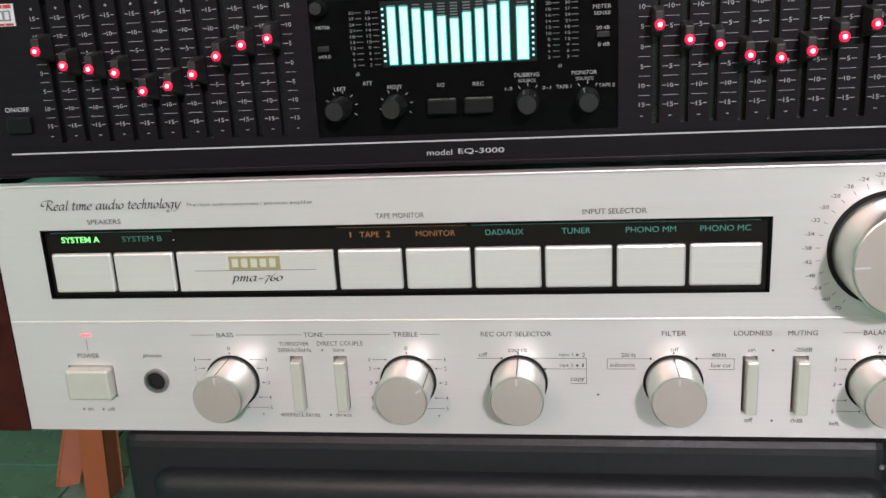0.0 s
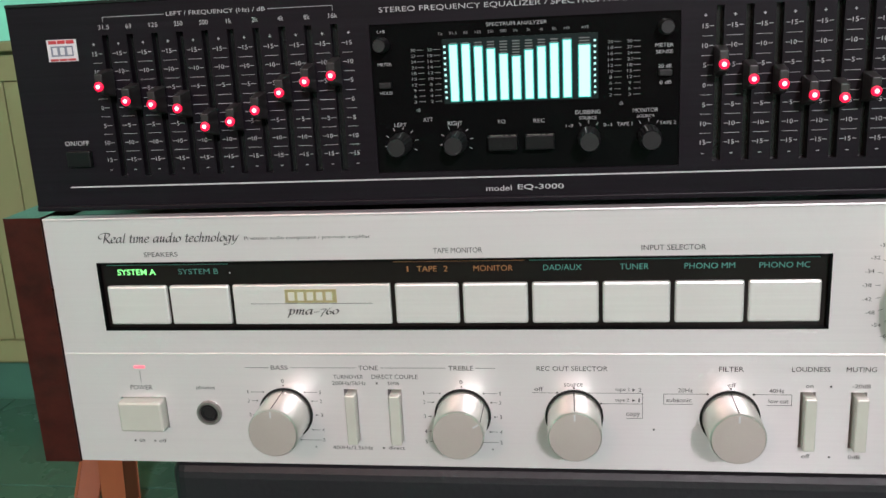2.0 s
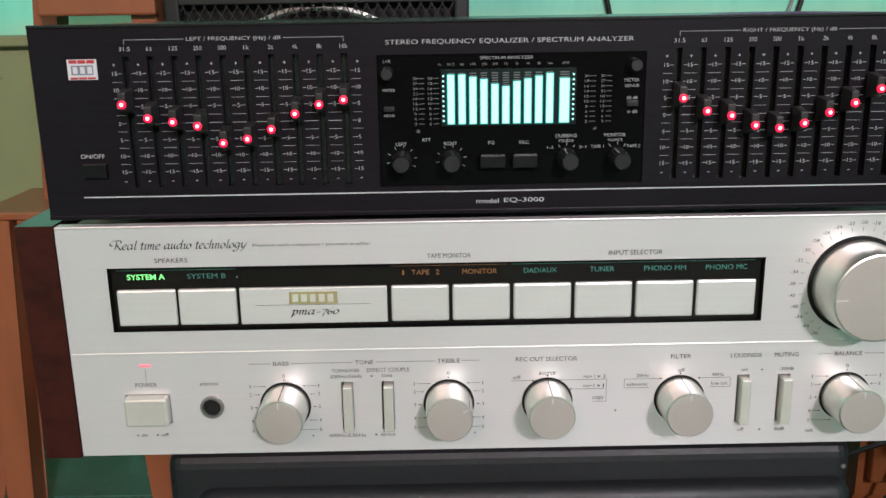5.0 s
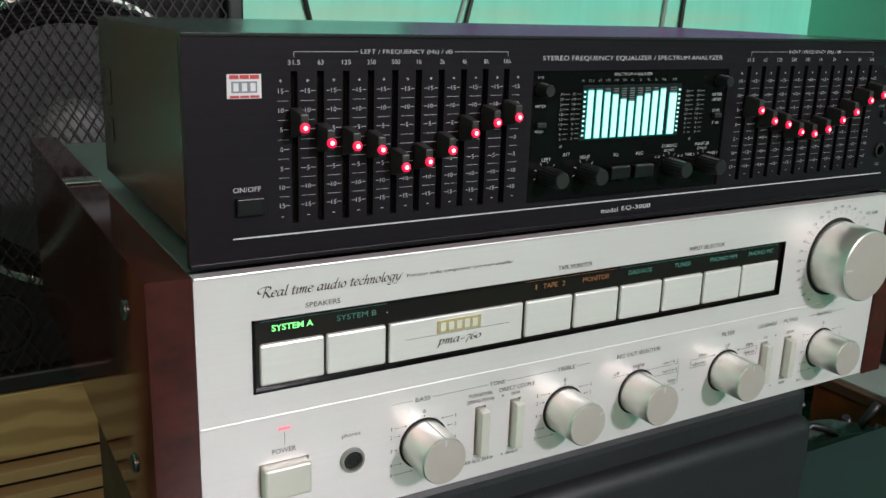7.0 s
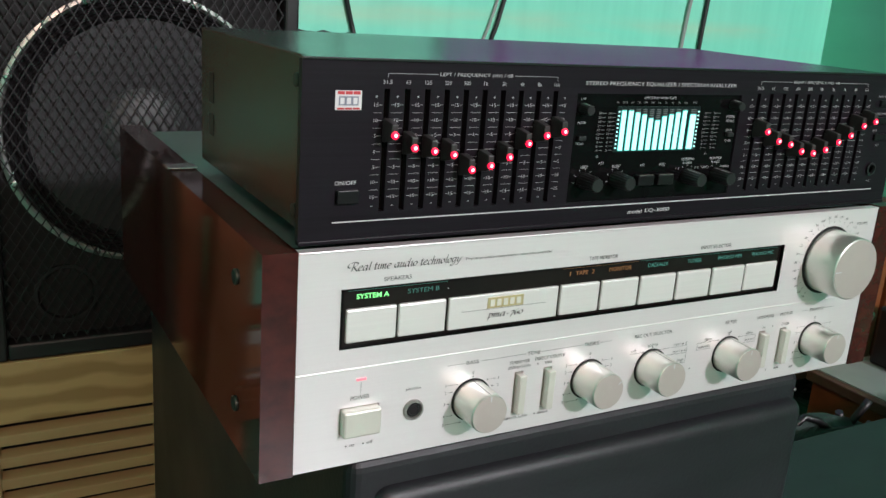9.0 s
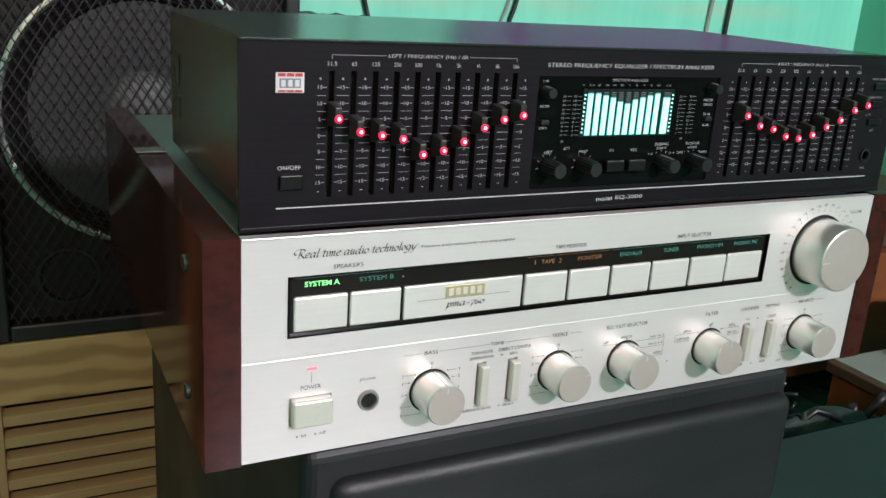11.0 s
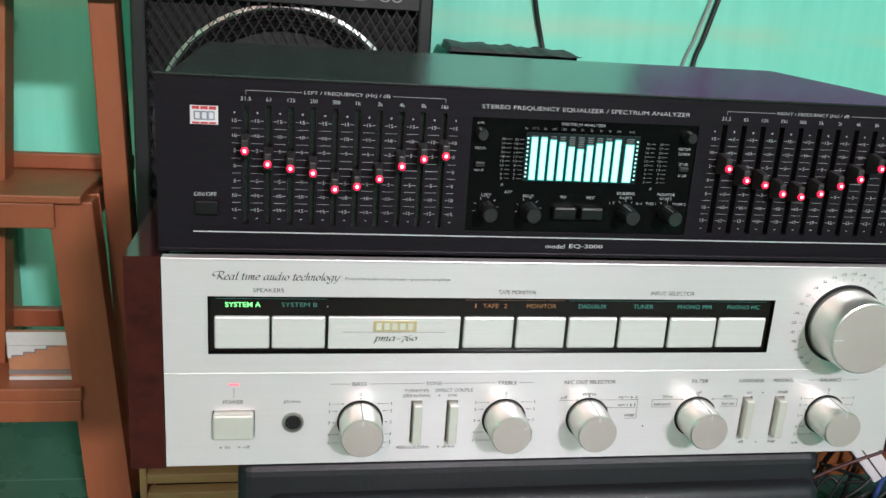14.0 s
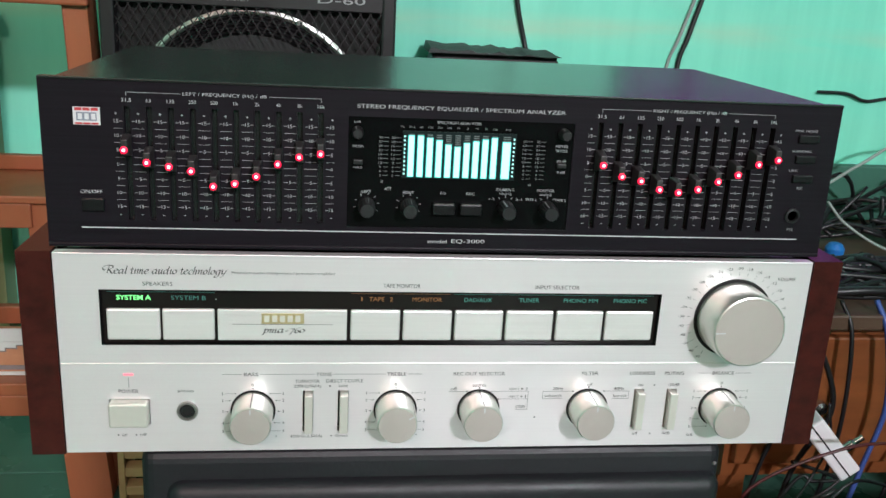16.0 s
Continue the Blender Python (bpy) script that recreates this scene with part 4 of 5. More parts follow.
for cx, turn, ticks in ((-0.0499, 10, range(-100, 121, 36)), (-0.0267, 10, range(-100, 121, 36)), (0.0276, -18, (-32, 0, 32)), (0.0515, -22, (-32, 0, 32))):
    small_knob(cx, 0.5548, 0.0047, 0.0140, turn)
    bm = bmesh.new()
    for a in ticks:
        s, c = math.sin(radians(a)), math.cos(radians(a))
        stroke(bm, cx + s * 0.0058, 0.5548 + c * 0.0058, cx + s * 0.0072, 0.5548 + c * 0.0072, PY - 0.0003, 0.00025)
    part("knob_tick", bm, PANEL_PRINT, eq)
for cx, cz in ((-0.0556, 0.5952), (0.0577, 0.5975)):
    small_knob(cx, cz, 0.0032, 0.008, -20)
for a, b in ((-0.0134, -0.0012), (0.0018, 0.0138)):
    key = part("key", box(a, b, PY - 0.0050, PY, 0.5510, 0.5572, bevel=0.0006), KEY_BLACK, eq, "black push key")
    # highlight on the key's chipped top edge, put in as nickel dashes
    bm = bmesh.new()
    for u, v in ((0.08, 0.52), (0.58, 0.70), (0.76, 0.95)):
        add_box(bm, a + (b - a) * u, a + (b - a) * v, PY - 0.0046, PY - 0.0036, 0.5569, 0.5574)
    part("chipped_glint", bm, NICKEL, key, "chipped top edge with a broken highlight")
for x, z in ((-0.0551, 0.5790), (0.0577, 0.5798)):
    part("slide_switch", box(x - 0.0025, x + 0.0025, PY - 0.0025, PY, z - 0.0012, z + 0.0012, bevel=0.0004), BLACK_PLASTIC, eq)

# ---- the black box that carries the amplifier ----
stand = thing("speaker_box", "worn black vinyl speaker box on the floor, carrying the amplifier", "speaker")
part("body", box(-0.1800, 0.1860, 0.0120, 0.560, FZ, 0.3975, bevel=0.008, seg=4), VINYL, stand, "black vinyl covered box with worn rounded edges")
bm = box(-0.1650, 0.1850, 0.0030, 0.0250, 0.018, 0.3790, bevel=0.0105, seg=5)
for f in bm.faces:
    f.smooth = True
for v in bm.verts:
    v.co.y += 0.0012 * math.sin(v.co.x * 31) * math.sin(v.co.z * 23)
part("front_panel", bm, VINYL, stand, "soft black front panel, scuffed")
rnd = random.Random(4)
for k in range(5):
    x, z = 0.1680 + rnd.uniform(-0.003, 0.001), 0.30 + rnd.random() * 0.09
    part("chip", lathe(bmesh.new(), [(rnd.uniform(0.0008, 0.0022), 0.0), (0.0005, -0.0006)], x + 0.012, 0.0119, min(z + 0.012, 0.391), "y", 7), SCUFF, stand)

# ---- the loudspeaker on the slatted cabinet ----
SX0, SX1, SY, SZ0, SZ1 = -0.336, 0.007, 0.630, 0.2247, 0.860
CX, CZ, CR = -0.1650, 0.4785, 0.1525
pa = thing("loudspeaker", "large black loudspeaker with wire mesh front, on a slatted cabinet", "speaker")
part("body", box(SX0, SX1, SY + 0.020, SY + 0.330, SZ0, SZ1, bevel=0.008), CARPET, pa)
bm = bmesh.new()
for b in ((SX0, SX0 + 0.017, SZ0, SZ1), (SX1 - 0.017, SX1, SZ0, SZ1), (SX0 + 0.017, SX1 - 0.017, SZ0, SZ0 + 0.020), (SX0 + 0.017, SX1 - 0.017, SZ1 - 0.02, SZ1)):
    add_box(bm, b[0], b[1], SY - 0.004, SY + 0.022, b[2], b[3], bevel=0.003)
part("front_frame", bm, BLACK_PLASTIC, pa, "black front frame")
part("baffle", box(SX0 + 0.016, SX1 - 0.016, SY + 0.0165, SY + 0.0195, SZ0 + 0.019, SZ1 - 0.019), HOLE, pa)
rings = [(CR, 0.016), (CR, 0.010), (CR - 0.004, 0.0085), (CR - 0.007, 0.0095), (CR - 0.008, 0.014)]
part("chrome_ring", lathe(bmesh.new(), rings, CX, SY, CZ, "y", 72, closed=False), RING, pa, "bright ring round the woofer")
part("surround", lathe(bmesh.new(), [(CR - 0.008, 0.014)] + [(CR - 0.010 - 0.0022 * k, 0.0128 if k % 2 else 0.0088) for k in range(10)] + [(CR - 0.032, 0.0160)], CX, SY, CZ, "y", 64, closed=False), RUBBER, pa)
part("cone", lathe(bmesh.new(), [(CR - 0.031, 0.0155), (0.095, 0.0158), (0.07, 0.0160), (0.045, 0.0162)], CX, SY, CZ, "y", 64, closed=False), CONE, pa)
part("dust_cap", lathe(bmesh.new(), [(0.046, 0.0160), (0.040, 0.0115), (0.030, 0.0080), (0.016, 0.0058), (0.002, 0.0050)], CX, SY, CZ, "y", 40, closed=False), DUSTCAP, pa, "grey domed dust cap")
for k in range(8):
    u = radians(22.5 + 45 * k)
    part("bolt", lathe(bmesh.new(), [(0.004, 0.0095), (0.004, 0.0070), (0.002, 0.0060)], CX + (CR - 0.0045) * math.cos(u), SY, CZ + (CR - 0.0045) * math.sin(u), "y", 10), CHROME, pa)
part("port", lathe(bmesh.new(), [(0.034, 0.0165), (0.034, 0.0120), (0.030, 0.0120), (0.028, 0.0160)], CX - 0.09, SY, 0.293, "y", 32, closed=False), BLACK_PLASTIC, pa)
# mesh of crossing wires, within the frame below the name strip
GX0, GX1, GZ0, GZ1 = SX0 + 0.015, SX1 - 0.015, SZ0 + 0.018, 0.6330
bm = bmesh.new()


def clip_line(c, slope):
    """The stretch of x + slope * z = c within the grille."""
    pts = []
    for z in (GZ0, GZ1):
        x = c - slope * z
        if GX0 <= x <= GX1:
            pts.append((x, z))
    for x in (GX0, GX1):
        z = (c - x) / slope
        if GZ0 < z < GZ1:
            pts.append((x, z))
    return sorted(pts)


for slope, yy in ((0.62, SY + 0.0015), (-0.62, SY + 0.0025)):
    c = GX0 - 0.8
    while c < GX1 + 0.8:
        pts = clip_line(c, slope)
        if len(pts) >= 2 and (Vector(pts[0]) - Vector(pts[-1])).length > 0.004:
            (xa, za), (xb, zb) = pts[0], pts[-1]
            beam(bm, (xa, yy, za), (xb, yy, zb), 0.0016, 0.0012, 0)
        c += 0.0122
tagged(part("grille", bm, GRILLE_MAT, pa, "black diamond wire mesh"), kind="stuff")
part("name_strip", box(GX0, GX1, SY - 0.002, SY + 0.003, 0.6320, 0.6520, bevel=0.001), BLACK_PLASTIC, pa)
part("name_bar", box(-0.283, -0.243, SY - 0.0026, SY - 0.0018, 0.6385, 0.6440), DIM_PRINT, pa)
word(pa, "HIFI SPEAKER SYSTEM", -0.236, -0.167, 0.6388, 0.6432, SY - 0.0024, DIM_PRINT)
word(pa, "D-60", -0.086, -0.030, 0.6405, 0.6490, SY - 0.0024, DIM_PRINT)


# ---- slatted cabinet under it ----
cab = thing("slatted_cabinet", "low oak cabinet with a slatted front, standing on the floor", "cabinet")
CL, CRT, CF = -0.344, -0.129, 0.625
part("top_board", box(CL, CRT, CF + 0.0225, 0.98, 0.2100, 0.2243, bevel=0.001), OAK, cab)
part("top_rail", box(CL, CRT, CF, CF + 0.022, 0.1500, 0.2243, bevel=0.0015), OAK, cab, "oak rail with a flame grain")
for a, b in ((CL, CL + 0.009), (-0.163, CRT)):
    part("stile", box(a, b, CF, CF + 0.022, FZ, 0.1495, bevel=0.001), OAK_PLAIN, cab)
for k in range(6):
    z = 0.1235 - k * 0.0275
    bm = bmesh.new()
    ends = [[bm.verts.new((x, CF + dy, z + dz)) for dy, dz in ((0.0, 0.0), (0.0, 0.0115), (0.0008, 0.0125), (0.0135, 0.0172), (0.0135, 0.0060))] for x in (CL + 0.0095, -0.1635)]
    bm.faces.new(ends[0])
    bm.faces.new(ends[1])
    for i in range(5):
        bm.faces.new((ends[0][i], ends[0][(i + 1) % 5], ends[1][(i + 1) % 5], ends[1][i]))
    part("slat", bm, OAK_PLAIN, cab)
part("bottom_rail", box(CL + 0.0105, -0.1635, CF, CF + 0.02, FZ, FZ + 0.0200), OAK_PLAIN, cab)
for a, b in ((CL, CL + 0.012), (CRT - 0.012, CRT)):
    part("side_panel", box(a, b, CF + 0.023, 0.97, FZ, 0.2095), OAK_PLAIN, cab)
# near-black sheet behind the slats, added for the shade inside
part("inner_shade", box(CL + 0.0125, CRT - 0.0125, CF + 0.045, CF + 0.053, FZ, 0.2095), HOLE, cab)

# ---- wooden step ladder ----
ladder = thing("step_ladder", "narrow orange-brown wooden step ladder on the floor by the loudspeaker", "ladder")
part("tread", box(-0.590, -0.402, 0.640, 0.800, 0.3850, 0.3950, bevel=0.002), CHAIR_WOOD, ladder)
part("apron", box(-0.5430, -0.4340, 0.644, 0.662, 0.3530, 0.3846, bevel=0.002), CHAIR_WOOD, ladder)
part("side_apron", box(-0.4080, -0.3960, 0.672, 0.790, 0.3520, 0.3846, bevel=0.002), CHAIR_WOOD, ladder)
part("tread_rail", box(-0.530, -0.366, 0.786, 0.800, 0.3955, 0.4160, bevel=0.002), CHAIR_WOOD, ladder)
part("front_leg", beam(bmesh.new(), (-0.3861, 0.666, FZ), (-0.4170, 0.666, 0.3846), 0.034, 0.052), CHAIR_WOOD, ladder)
part("back_post", beam(bmesh.new(), (-0.3556, 0.710, FZ), (-0.3896, 0.710, 0.95), 0.039, 0.030), CHAIR_WOOD, ladder)
part("back_post", beam(bmesh.new(), (-0.5412, 0.735, 0.1442), (-0.4840, 0.735, 0.95), 0.034, 0.030), CHAIR_WOOD, ladder)
part("upper_panel", box(-0.500, -0.360, 0.676, 0.692, 0.622, 0.780, bevel=0.003), CHAIR_WOOD, ladder)
part("front_leg", beam(bmesh.new(), (-0.5860, 0.655, FZ), (-0.5640, 0.655, 0.3846), 0.040, 0.030), CHAIR_WOOD, ladder)
part("back_leg", beam(bmesh.new(), (-0.6600, 0.690, FZ), (-0.5560, 0.745, 0.3846), 0.032, 0.028), CHAIR_WOOD, ladder)
part("shelf", box(-0.545, -0.413, 0.640, 0.790, 0.1265, 0.1440, bevel=0.002), CHAIR_WOOD, ladder)
part("shelf_rail", box(-0.545, -0.4150, 0.642, 0.658, 0.0960, 0.1260, bevel=0.002), CHAIR_WOOD, ladder)
part("back_rung", box(-0.552, -0.432, 0.766, 0.782, 0.1770, 0.2030, bevel=0.002), CHAIR_WOOD, ladder)

tile = thing("patterned_tile", "ceramic tile with stepped white and clay pattern, on the ladder", "tile")
TX0, TX1 = -0.506, -0.424
part("body", box(TX0, TX1, 0.666, 0.674, 0.1442, 0.2110, bevel=0.001), TILE_CLAY, tile)
bm = box(TX0, TX1, 0.6646, 0.6659, 0.1930, 0.2110)
for k in range(4):
    a = TX1 - 0.034 - k * 0.014
    add_box(bm, TX0, a, 0.6646, 0.6659, 0.1925 - (k + 1) * 0.0042, 0.1925 - k * 0.0042)
part("upper_band", bm, TILE_WHITE, tile)
bm = bmesh.new()
for k in range(4):
    a = TX1 - 0.034 - k * 0.014
    z = 0.1925 - k * 0.0042
    add_box(bm, a - 0.0005, a + 0.0145, 0.6638, 0.6645, z - 0.0014, z + 0.0002)
    add_box(bm, a - 0.0012, a + 0.0004, 0.6638, 0.6645, z - 0.0042, z)
part("stepped_line", bm, TILE_GREY, tile)
part("lower_band", box(TX0, TX1, 0.6646, 0.6659, 0.1530, 0.1590), TILE_GREY, tile)
part("edge_band", box(TX0, TX1, 0.6644, 0.6659, 0.1450, 0.1500), TILE_WHITE, tile)

# ---- low painted cupboard along the wall ----
cup = thing("low_cupboard", "low olive-cream painted cupboard with panelled doors, against the green wall", "cupboard")
part("top", box(-1.90, -0.590, 0.985, 1.055, 0.578, 0.594, bevel=0.003), OLIVE_PAINT, cup)
part("body", box(-1.89, -0.600, 1.006, 1.055, 0.041, 0.5775), OLIVE_PAINT, cup)
part("plinth", box(-1.87, -0.620, 1.030, 1.055, FZ, 0.0405), DARK_GREEN, cup)
for x1 in (-0.655, -1.26):
    door = part("door", plate(x1 - 0.45, x1, 0.048, 0.572, 0.994, 1.0055, [(x1 - 0.405, x1 - 0.045, 0.086, 0.532)]), OLIVE_PAINT, cup)
    for k in range(6):
        a = x1 - 0.0455 - k * 0.06
        part("plank", box(a - 0.0582, a, 0.9995, 1.0058, 0.087, 0.531, bevel=0.0016), OLIVE_PAINT, door)

# ---- things at the back and on the other side ----
bx = thing("small_black_box", "small black padded box on the floor by the wall", "box")
part("body", box(0.089, 0.2965, 0.956, 1.030, FZ, 0.5590, bevel=0.006, seg=2), BLACK_PLASTIC, bx)
# shade under the lid's edge, put in as a near-black block
part("gap", box(0.093, 0.2925, 0.960, 1.028, 0.5590, 0.5645), HOLE, bx)
bm = bmesh.new()
prof = [(0.0855 + k * 0.0073, 0.0030 * max(0.0, math.sin(k * 0.9 + 0.6)) + 0.0012 * (k % 3 == 0) - 0.00022 * k) for k in range(29)]
prof = [(0.0825, -0.0075)] + prof + [(0.2965, -0.0095), (0.2975, -0.0105)]
rows = [[bm.verts.new((x, y, zt + z if z > -0.0070 else 0.5645)) for x, z in prof] for y, zt in ((0.946, 0.5690), (0.985, 0.5730), (1.032, 0.5745))]
for low, high in zip(rows, rows[1:]):
    for k in range(len(prof) - 1):
        bm.faces.new((low[k], low[k + 1], high[k + 1], high[k]))
bm.faces.new(rows[0])
bm.faces.new(rows[-1])
bm.faces.new((rows[0][0], rows[1][0], rows[2][0], rows[2][-1], rows[1][-1], rows[0][-1]))
part("lumpy_cover", bm, BOX_GREY, bx, "uneven dark grey lid")

desk = thing("low_desk", "low orange-brown wooden desk with drawers, against the wall", "desk")
part("top", box(0.455, 1.440, 0.540, 1.050, 0.262, 0.284, bevel=0.003), DESK_TOP, desk, "worn brown desk top")
part("body", box(0.480, 1.430, 0.575, 1.045, 0.03, 0.2615), DESK_WOOD, desk)
part("upstand", box(0.457, 1.438, 1.032, 1.050, 0.2845, 0.388, bevel=0.004), DARK_GREEN, desk, "dark green painted board along the wall")
for k in range(3):
    a = 0.490 + k * 0.315
    dr = part("drawer", box(a, a + 0.30, 0.560, 0.5745, 0.055, 0.245, bevel=0.003), DESK_WOOD, desk)
    part("knob", lathe(bmesh.new(), [(0.006, 0.0), (0.005, -0.010), (0.010, -0.014), (0.009, -0.022), (0.003, -0.024)], a + (0.10 if k == 0 else 0.25), 0.560, 0.150, "y", 20), CHROME, dr, "metal drawer knob")
for x in (0.50, 1.40):
    for y in (0.60, 1.02):
        part("leg", box(x - 0.02, x + 0.02, y - 0.02, y + 0.02, FZ, 0.03), DESK_WOOD, desk)

bench = thing("side_shelf", "low wooden board with a pale top, standing on the floor", "shelf")
part("top", box(0.815, 1.330, 0.270, 0.470, 0.096, 0.113, bevel=0.002), DESK_TOP, bench)
part("pale_sheet", box(0.828, 1.328, 0.276, 0.468, 0.1132, 0.1155), PALE_SHEET, bench, "pale green-white sheet")
for x in (0.822, 1.305):
    part("side", box(x, x + 0.018, 0.28, 0.46, FZ, 0.0955), DESK_WOOD, bench)
device = thing("black_device", "black boxy device on the side shelf", "device")
part("body", box(0.935, 1.150, 0.310, 0.450, 0.1157, 0.215, bevel=0.006), BLACK_PLASTIC, device)
part("front", box(0.945, 1.140, 0.3085, 0.3098, 0.126, 0.205), BLACK_GLASS, device)

strip = thing("white_adapter", "white plastic adapter leaning among the cables behind the amplifier", "adapter")
part("body", box(-0.044, 0.044, -0.020, 0.020, -0.014, 0.014, bevel=0.003), WHITE_PLASTIC, strip)
part("dark_seam", box(-0.0443, 0.0443, -0.0203, 0.0203, -0.003, -0.0012), CABLE_BLACK, strip)
part("plug", lathe(bmesh.new(), [(0.006, 0.0), (0.006, 0.012), (0.004, 0.014), (0.004, 0.026)], 0.020, 0.0, 0.014, "z", 16), CHROME, strip, "metal plug")
strip.matrix_world = pose(0.549, 0.452, 0.148, 0, 48.5, -8)
crate = thing("covered_crate", "low crate under a dark green cloth, on the floor", "crate")
part("body", box(0.215, 1.20, -0.02, 0.170, FZ, 0.205, bevel=0.004), BLACK_PLASTIC, crate)
part("cloth", box(0.210, 1.205, -0.025, 0.175, 0.2055, 0.214, bevel=0.003), GREEN_CLOTH, crate, "dark green cloth")

bag = thing("blue_cap", "small blue plastic cap on the desk", "cap")
part("body", lathe(bmesh.new(), [(0.014, 0.0), (0.015, 0.014), (0.010, 0.022), (0.003, 0.024)], 0.730, 0.80, 0.2845, "z", 20), BLUE_PLASTIC, bag)
reel = thing("headset", "black and white headset lying on the desk", "headset")
part("shell", lathe(bmesh.new(), [(0.050, 0.0), (0.055, 0.015), (0.048, 0.035), (0.020, 0.042)], 0.905, 0.80, 0.330, "y", 28), BLACK_PLASTIC, reel)
part("cushion", lathe(bmesh.new(), [(0.040, -0.012), (0.052, -0.008), (0.050, 0.0)], 0.905, 0.80, 0.332, "y", 28), WHITE_PLASTIC, reel)


def cable(points, radius, mat, label):
    ob = part("cable", tube(bmesh.new(), points, radius), mat)
    return tagged(ob, label, "cable", group="loose cables")


W = WY1 - 0.006
cable([(0.222, W, 0.76), (0.232, W, 0.69), (0.243, W, 0.63), (0.258, W, 0.575), (0.262, W - 0.02, 0.545)], 0.0042, CABLE_BLACK, "black cable hanging down the green wall")
cable([(0.592, W, 0.80), (0.578, W, 0.72), (0.562, W, 0.665), (0.545, W, 0.60), (0.532, W, 0.545), (0.528, W - 0.02, 0.40), (0.54, W - 0.05, 0.29)], 0.0042, CABLE_BLACK, "black cable hanging down the green wall")
cable([(0.575, W + 0.002, 0.78), (0.553, W + 0.002, 0.68), (0.530, W + 0.002, 0.60), (0.512, W + 0.002, 0.54), (0.50, W - 0.02, 0.40)], 0.0030, CABLE_GREY, "thin grey-green cable on the wall")
cable([(1.066, W, 0.80), (1.060, W, 0.68), (1.053, W, 0.57), (1.05, W, 0.42), (1.06, W - 0.03, 0.29)], 0.0048, CABLE_BLACK, "black cable hanging down the green wall")
cable([(1.030, W, 0.80), (1.010, W, 0.65), (1.000, W, 0.55), (0.97, W - 0.02, 0.42), (0.98, W - 0.05, 0.29)], 0.0042, CABLE_GREY, "pale grey cable on the wall")
cable([(0.80, W, 0.516), (0.855, W, 0.515), (0.895, W, 0.503), (0.94, W, 0.509), (1.10, W, 0.53)], 0.0030, CABLE_BLACK, "thin dark cable running along the wall")
cable([(0.70, 0.93, 0.345), (0.76, 0.93, 0.365), (0.83, 0.93, 0.41), (0.92, 0.93, 0.46), (1.05, 0.94, 0.44), (1.10, 0.95, 0.29)], 0.0028, CABLE_GREY, "pale cable looping above the desk")
cable([(0.74, 0.86, 0.36), (0.77, 0.84, 0.325), (0.83, 0.80, 0.293), (0.90, 0.74, 0.292)], 0.0024, CABLE_GREY, "pale cable lying on the desk")
cable([(0.55, 0.60, 0.290), (0.66, 0.58, 0.305), (0.78, 0.60, 0.295), (0.92, 0.62, 0.300), (1.05, 0.66, 0.290)], 0.0060, CABLE_BLACK, "black cable lying on the desk")
cable([(0.58, 0.70, 0.290), (0.70, 0.66, 0.315), (0.80, 0.64, 0.300), (0.95, 0.70, 0.292)], 0.0050, CABLE_BLACK, "black cable lying on the desk")
rnd = random.Random(11)
for k in range(34):
    x = 0.25 + rnd.random() * 0.25
    y = 0.27 + rnd.random() * 0.20
    z = FZ + 0.006 + rnd.random() * 0.03
    mat = rnd.choice((CABLE_BLACK, CABLE_BLACK, CABLE_BLACK, CABLE_BLACK, CABLE_BLACK, CABLE_RED, CABLE_BLUE))
    kind = {CABLE_BLACK.name: "black", CABLE_RED.name: "dark red", CABLE_GREY.name: "grey", CABLE_BLUE.name: "blue"}[mat.name]
    pts = [(x, y, z)]
    for _ in range(4):
        x = min(0.62, max(0.22, x + rnd.uniform(-0.09, 0.13)))
        y = min(0.52, max(0.24, y + rnd.uniform(-0.06, 0.07)))
        z = min(0.20, max(FZ + 0.006, z + rnd.uniform(-0.04, 0.085)))
        pts.append((x, y, z))
    cable(pts, rnd.uniform(0.0014, 0.0030), mat, kind + " cable in the tangle behind the amplifier")
for k in range(5):
    x = 0.50 + k * 0.05
    cable([(x, 0.556, 0.30), (x + 0.01, 0.535, 0.26), (x + 0.03 + 0.02 * math.sin(k * 2), 0.528, 0.16), (x + 0.01, 0.53, 0.07), (x - 0.02, 0.52, FZ + 0.005)], 0.003 + 0.0007 * (k % 2), CABLE_BLACK if k != 3 else CABLE_BLUE, ("blue" if k == 3 else "black") + " cable hanging in front of the desk")

def heap(seed, count, b, radius, label):
    """A loose heap of black cable within the box b = x0, x1, y0, y1, z0, z1, higher in its middle."""
    rng = random.Random(seed)
    bm = bmesh.new()
    for _ in range(count):
        pts = []
        u, v = rng.random(), rng.random()
        for _ in range(6):
            u = min(1, max(0, u + rng.uniform(-0.32, 0.32)))
            v = min(1, max(0, v + rng.uniform(-0.4, 0.4)))
            hump = (1 - (2 * u - 1) ** 4) * (1 - 0.6 * (2 * v - 1) ** 2)
            pts.append((b[0] + u * (b[1] - b[0]), b[2] + v * (b[3] - b[2]), b[4] + radius + rng.random() * hump * (b[5] - b[4] - radius)))
        tube(bm, pts, radius * rng.uniform(0.6, 1.2), 6, 5)
    ob = part("cable_heap", bm, CABLE_BLACK)
    return tagged(ob, label, "cables", kind="stuff")


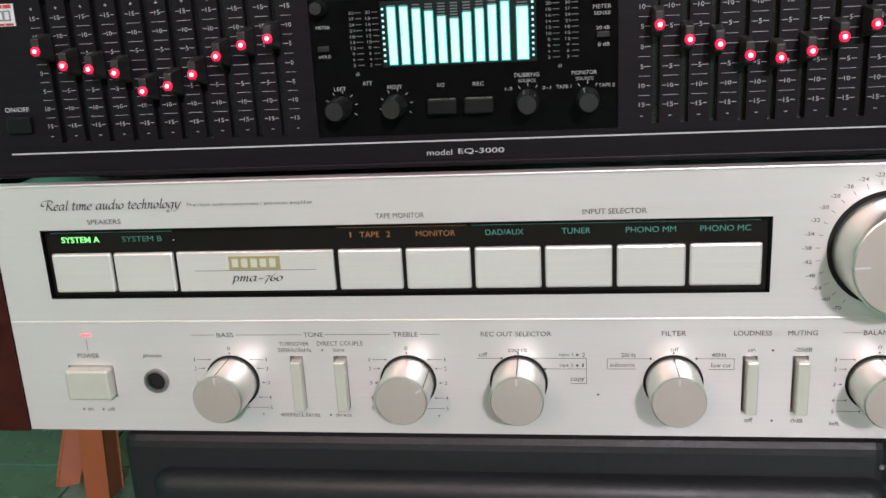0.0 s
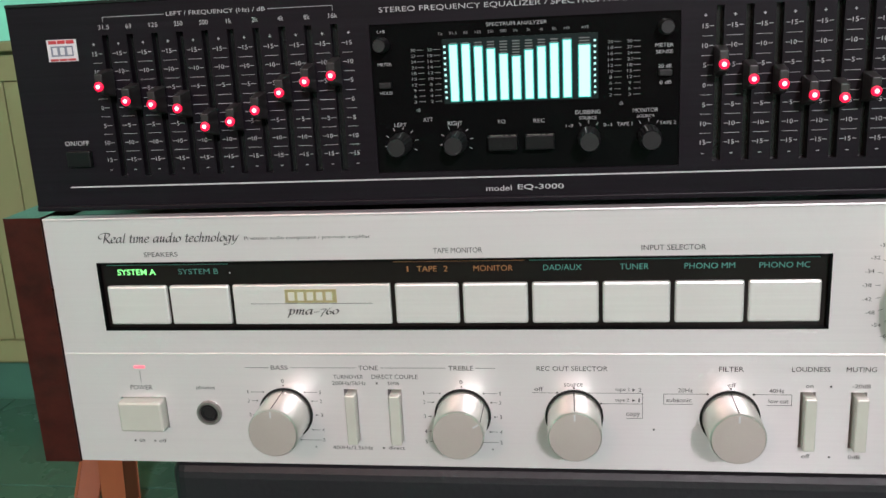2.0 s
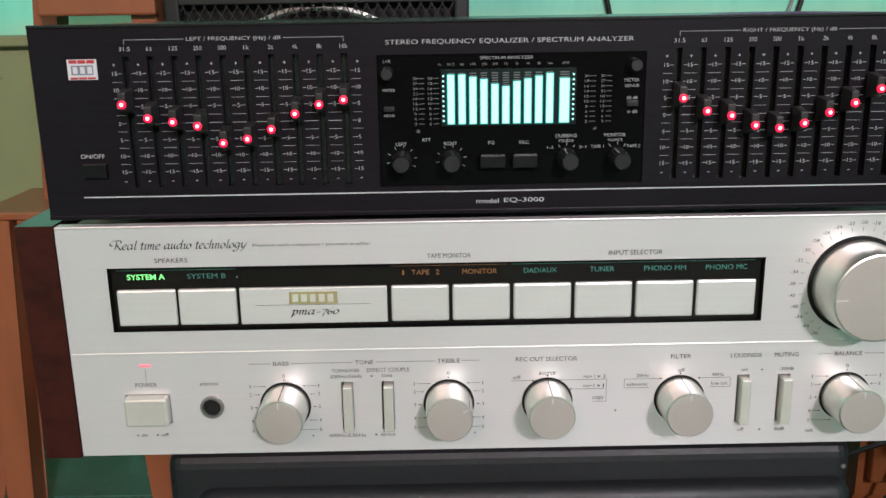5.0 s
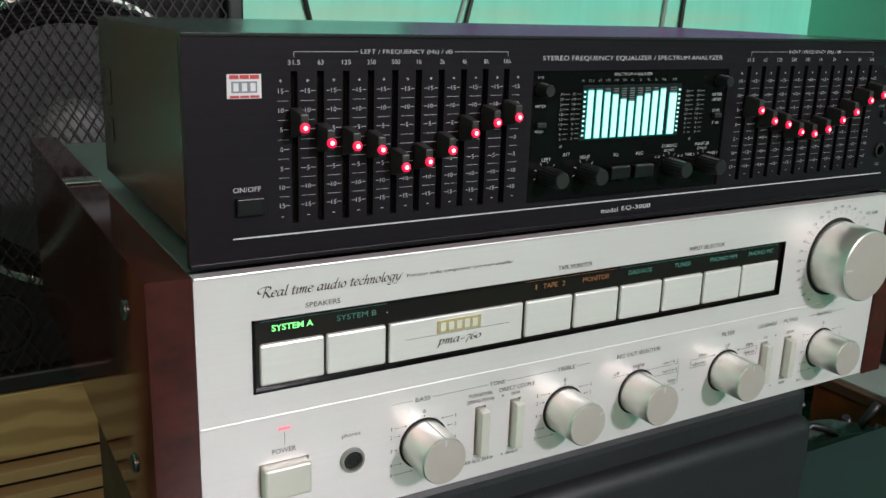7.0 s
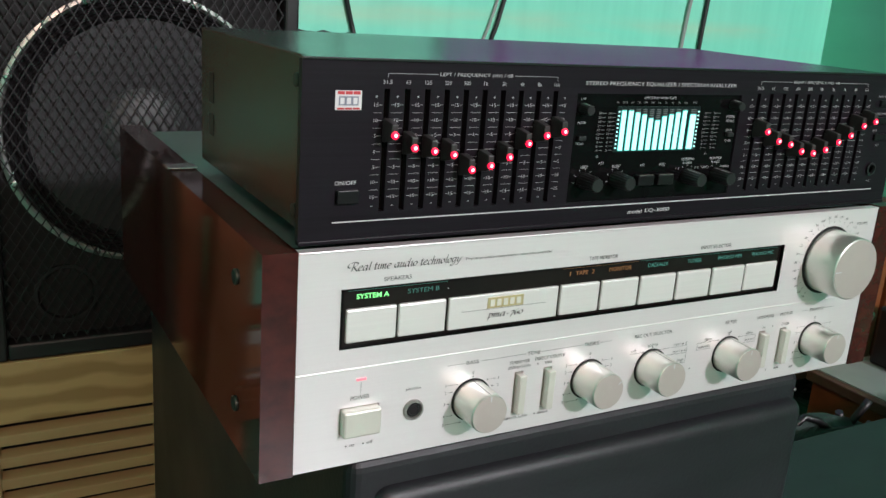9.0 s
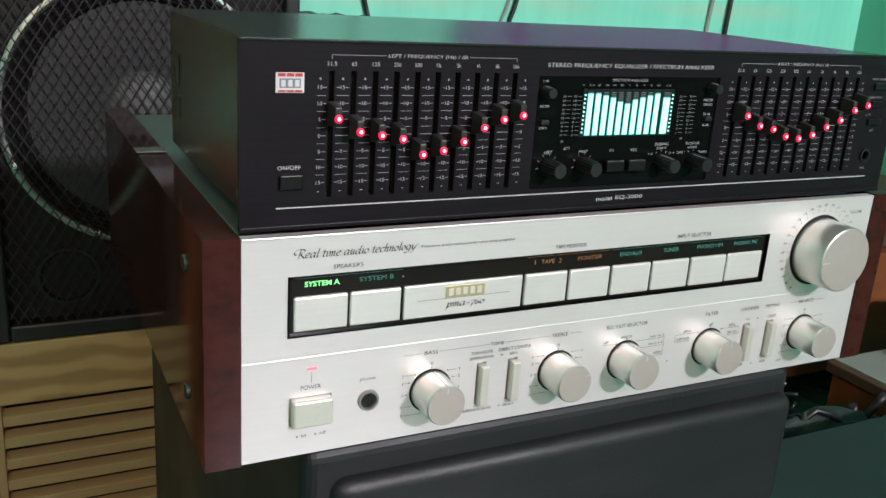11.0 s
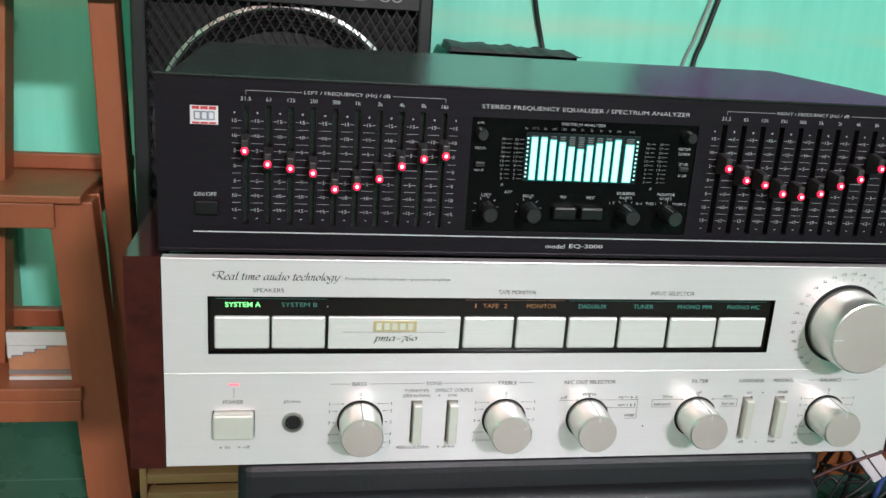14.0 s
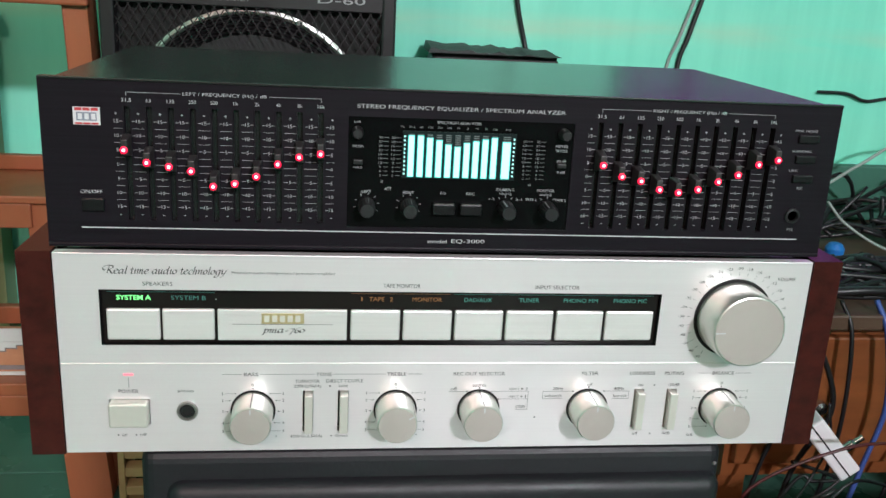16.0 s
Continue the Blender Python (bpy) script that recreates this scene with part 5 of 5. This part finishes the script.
heap(3, 26, (0.52, 0.86, 0.60, 0.74, 0.2845, 0.325), 0.0042, "heap of black cables on the low desk")
heap(8, 20, (0.70, 1.10, 0.86, 1.01, 0.2845, 0.400), 0.0040, "loose black cables at the back of the desk")
heap(5, 60, (0.32, 0.78, 0.195, 0.290, FZ, 0.205), 0.0050, "large heap of black cables on the floor behind the crate")
bag = thing("black_bag", "soft black cloth bag slumped among the cables on the floor", "bag")
bm = bmesh.new()
bmesh.ops.create_uvsphere(bm, u_segments=28, v_segments=16, radius=1.0)
for v in bm.verts:
    k = 1 + 0.07 * math.sin(5 * v.co.x + 3 * v.co.z) + 0.05 * math.sin(9 * v.co.y - 4 * v.co.x)
    v.co = Vector((0.55 + 0.20 * k * v.co.x, 0.240 + 0.042 * v.co.y, max(FZ, 0.060 + 0.123 * k * v.co.z)))
part("body", bm, GREEN_CLOTH, bag, smooth=True)
part("strap", tube(bmesh.new(), [(0.44, 0.205, 0.12), (0.50, 0.196, 0.17), (0.58, 0.20, 0.175), (0.66, 0.202, 0.12)], 0.005), CABLE_BLACK, bag)

# purple curtain high on the wall, mirrored in the equaliser's cover
bm = bmesh.new()
n = 90
top, low = [], []
for i in range(n + 1):
    x = 0.42 + 0.95 * i / n
    y = 1.034 + 0.014 * math.sin(i * 0.9)
    top.append(bm.verts.new((x, y, 1.95)))
    low.append(bm.verts.new((x, y + 0.004 * math.sin(i * 1.3), 0.707 + 0.020 * i / n)))
for i in range(n):
    f = bm.faces.new((top[i], top[i + 1], low[i + 1], low[i]))
    f.smooth = True
curtain = part("curtain", bm, PURPLE_CLOTH)
sol = curtain.modifiers.new("thickness", "SOLIDIFY")
sol.thickness = 0.002
tagged(curtain, "purple cloth curtain hanging on the green wall", "curtain")

# ---- floor tiles, the nearest last ----
SIDE = 0.33
tile_mesh = bpy.data.meshes.new("floor_tile")
bm = box(0.0015, SIDE - 0.0015, 0.0015, SIDE - 0.0015, -0.006, 0.0, bevel=0.0008, seg=1)
bm.to_mesh(tile_mesh)
bm.free()
tile_mesh.materials.append(FLOOR_TILE)
i = 0
while WX0 + i * SIDE < WX1 - 0.02:
    k = 0
    while WY1 - (k + 1) * SIDE > WY0 - 0.3:
        if WY1 - (k + 1) * SIDE > WY0 and WX0 + (i + 1) * SIDE < WX1 + 0.3:
            ob = mesh_part("floor_tile", tile_mesh, floor)
            ob.location = (WX0 + i * SIDE, WY1 - (k + 1) * SIDE, FZ)
        k += 1
    i += 1
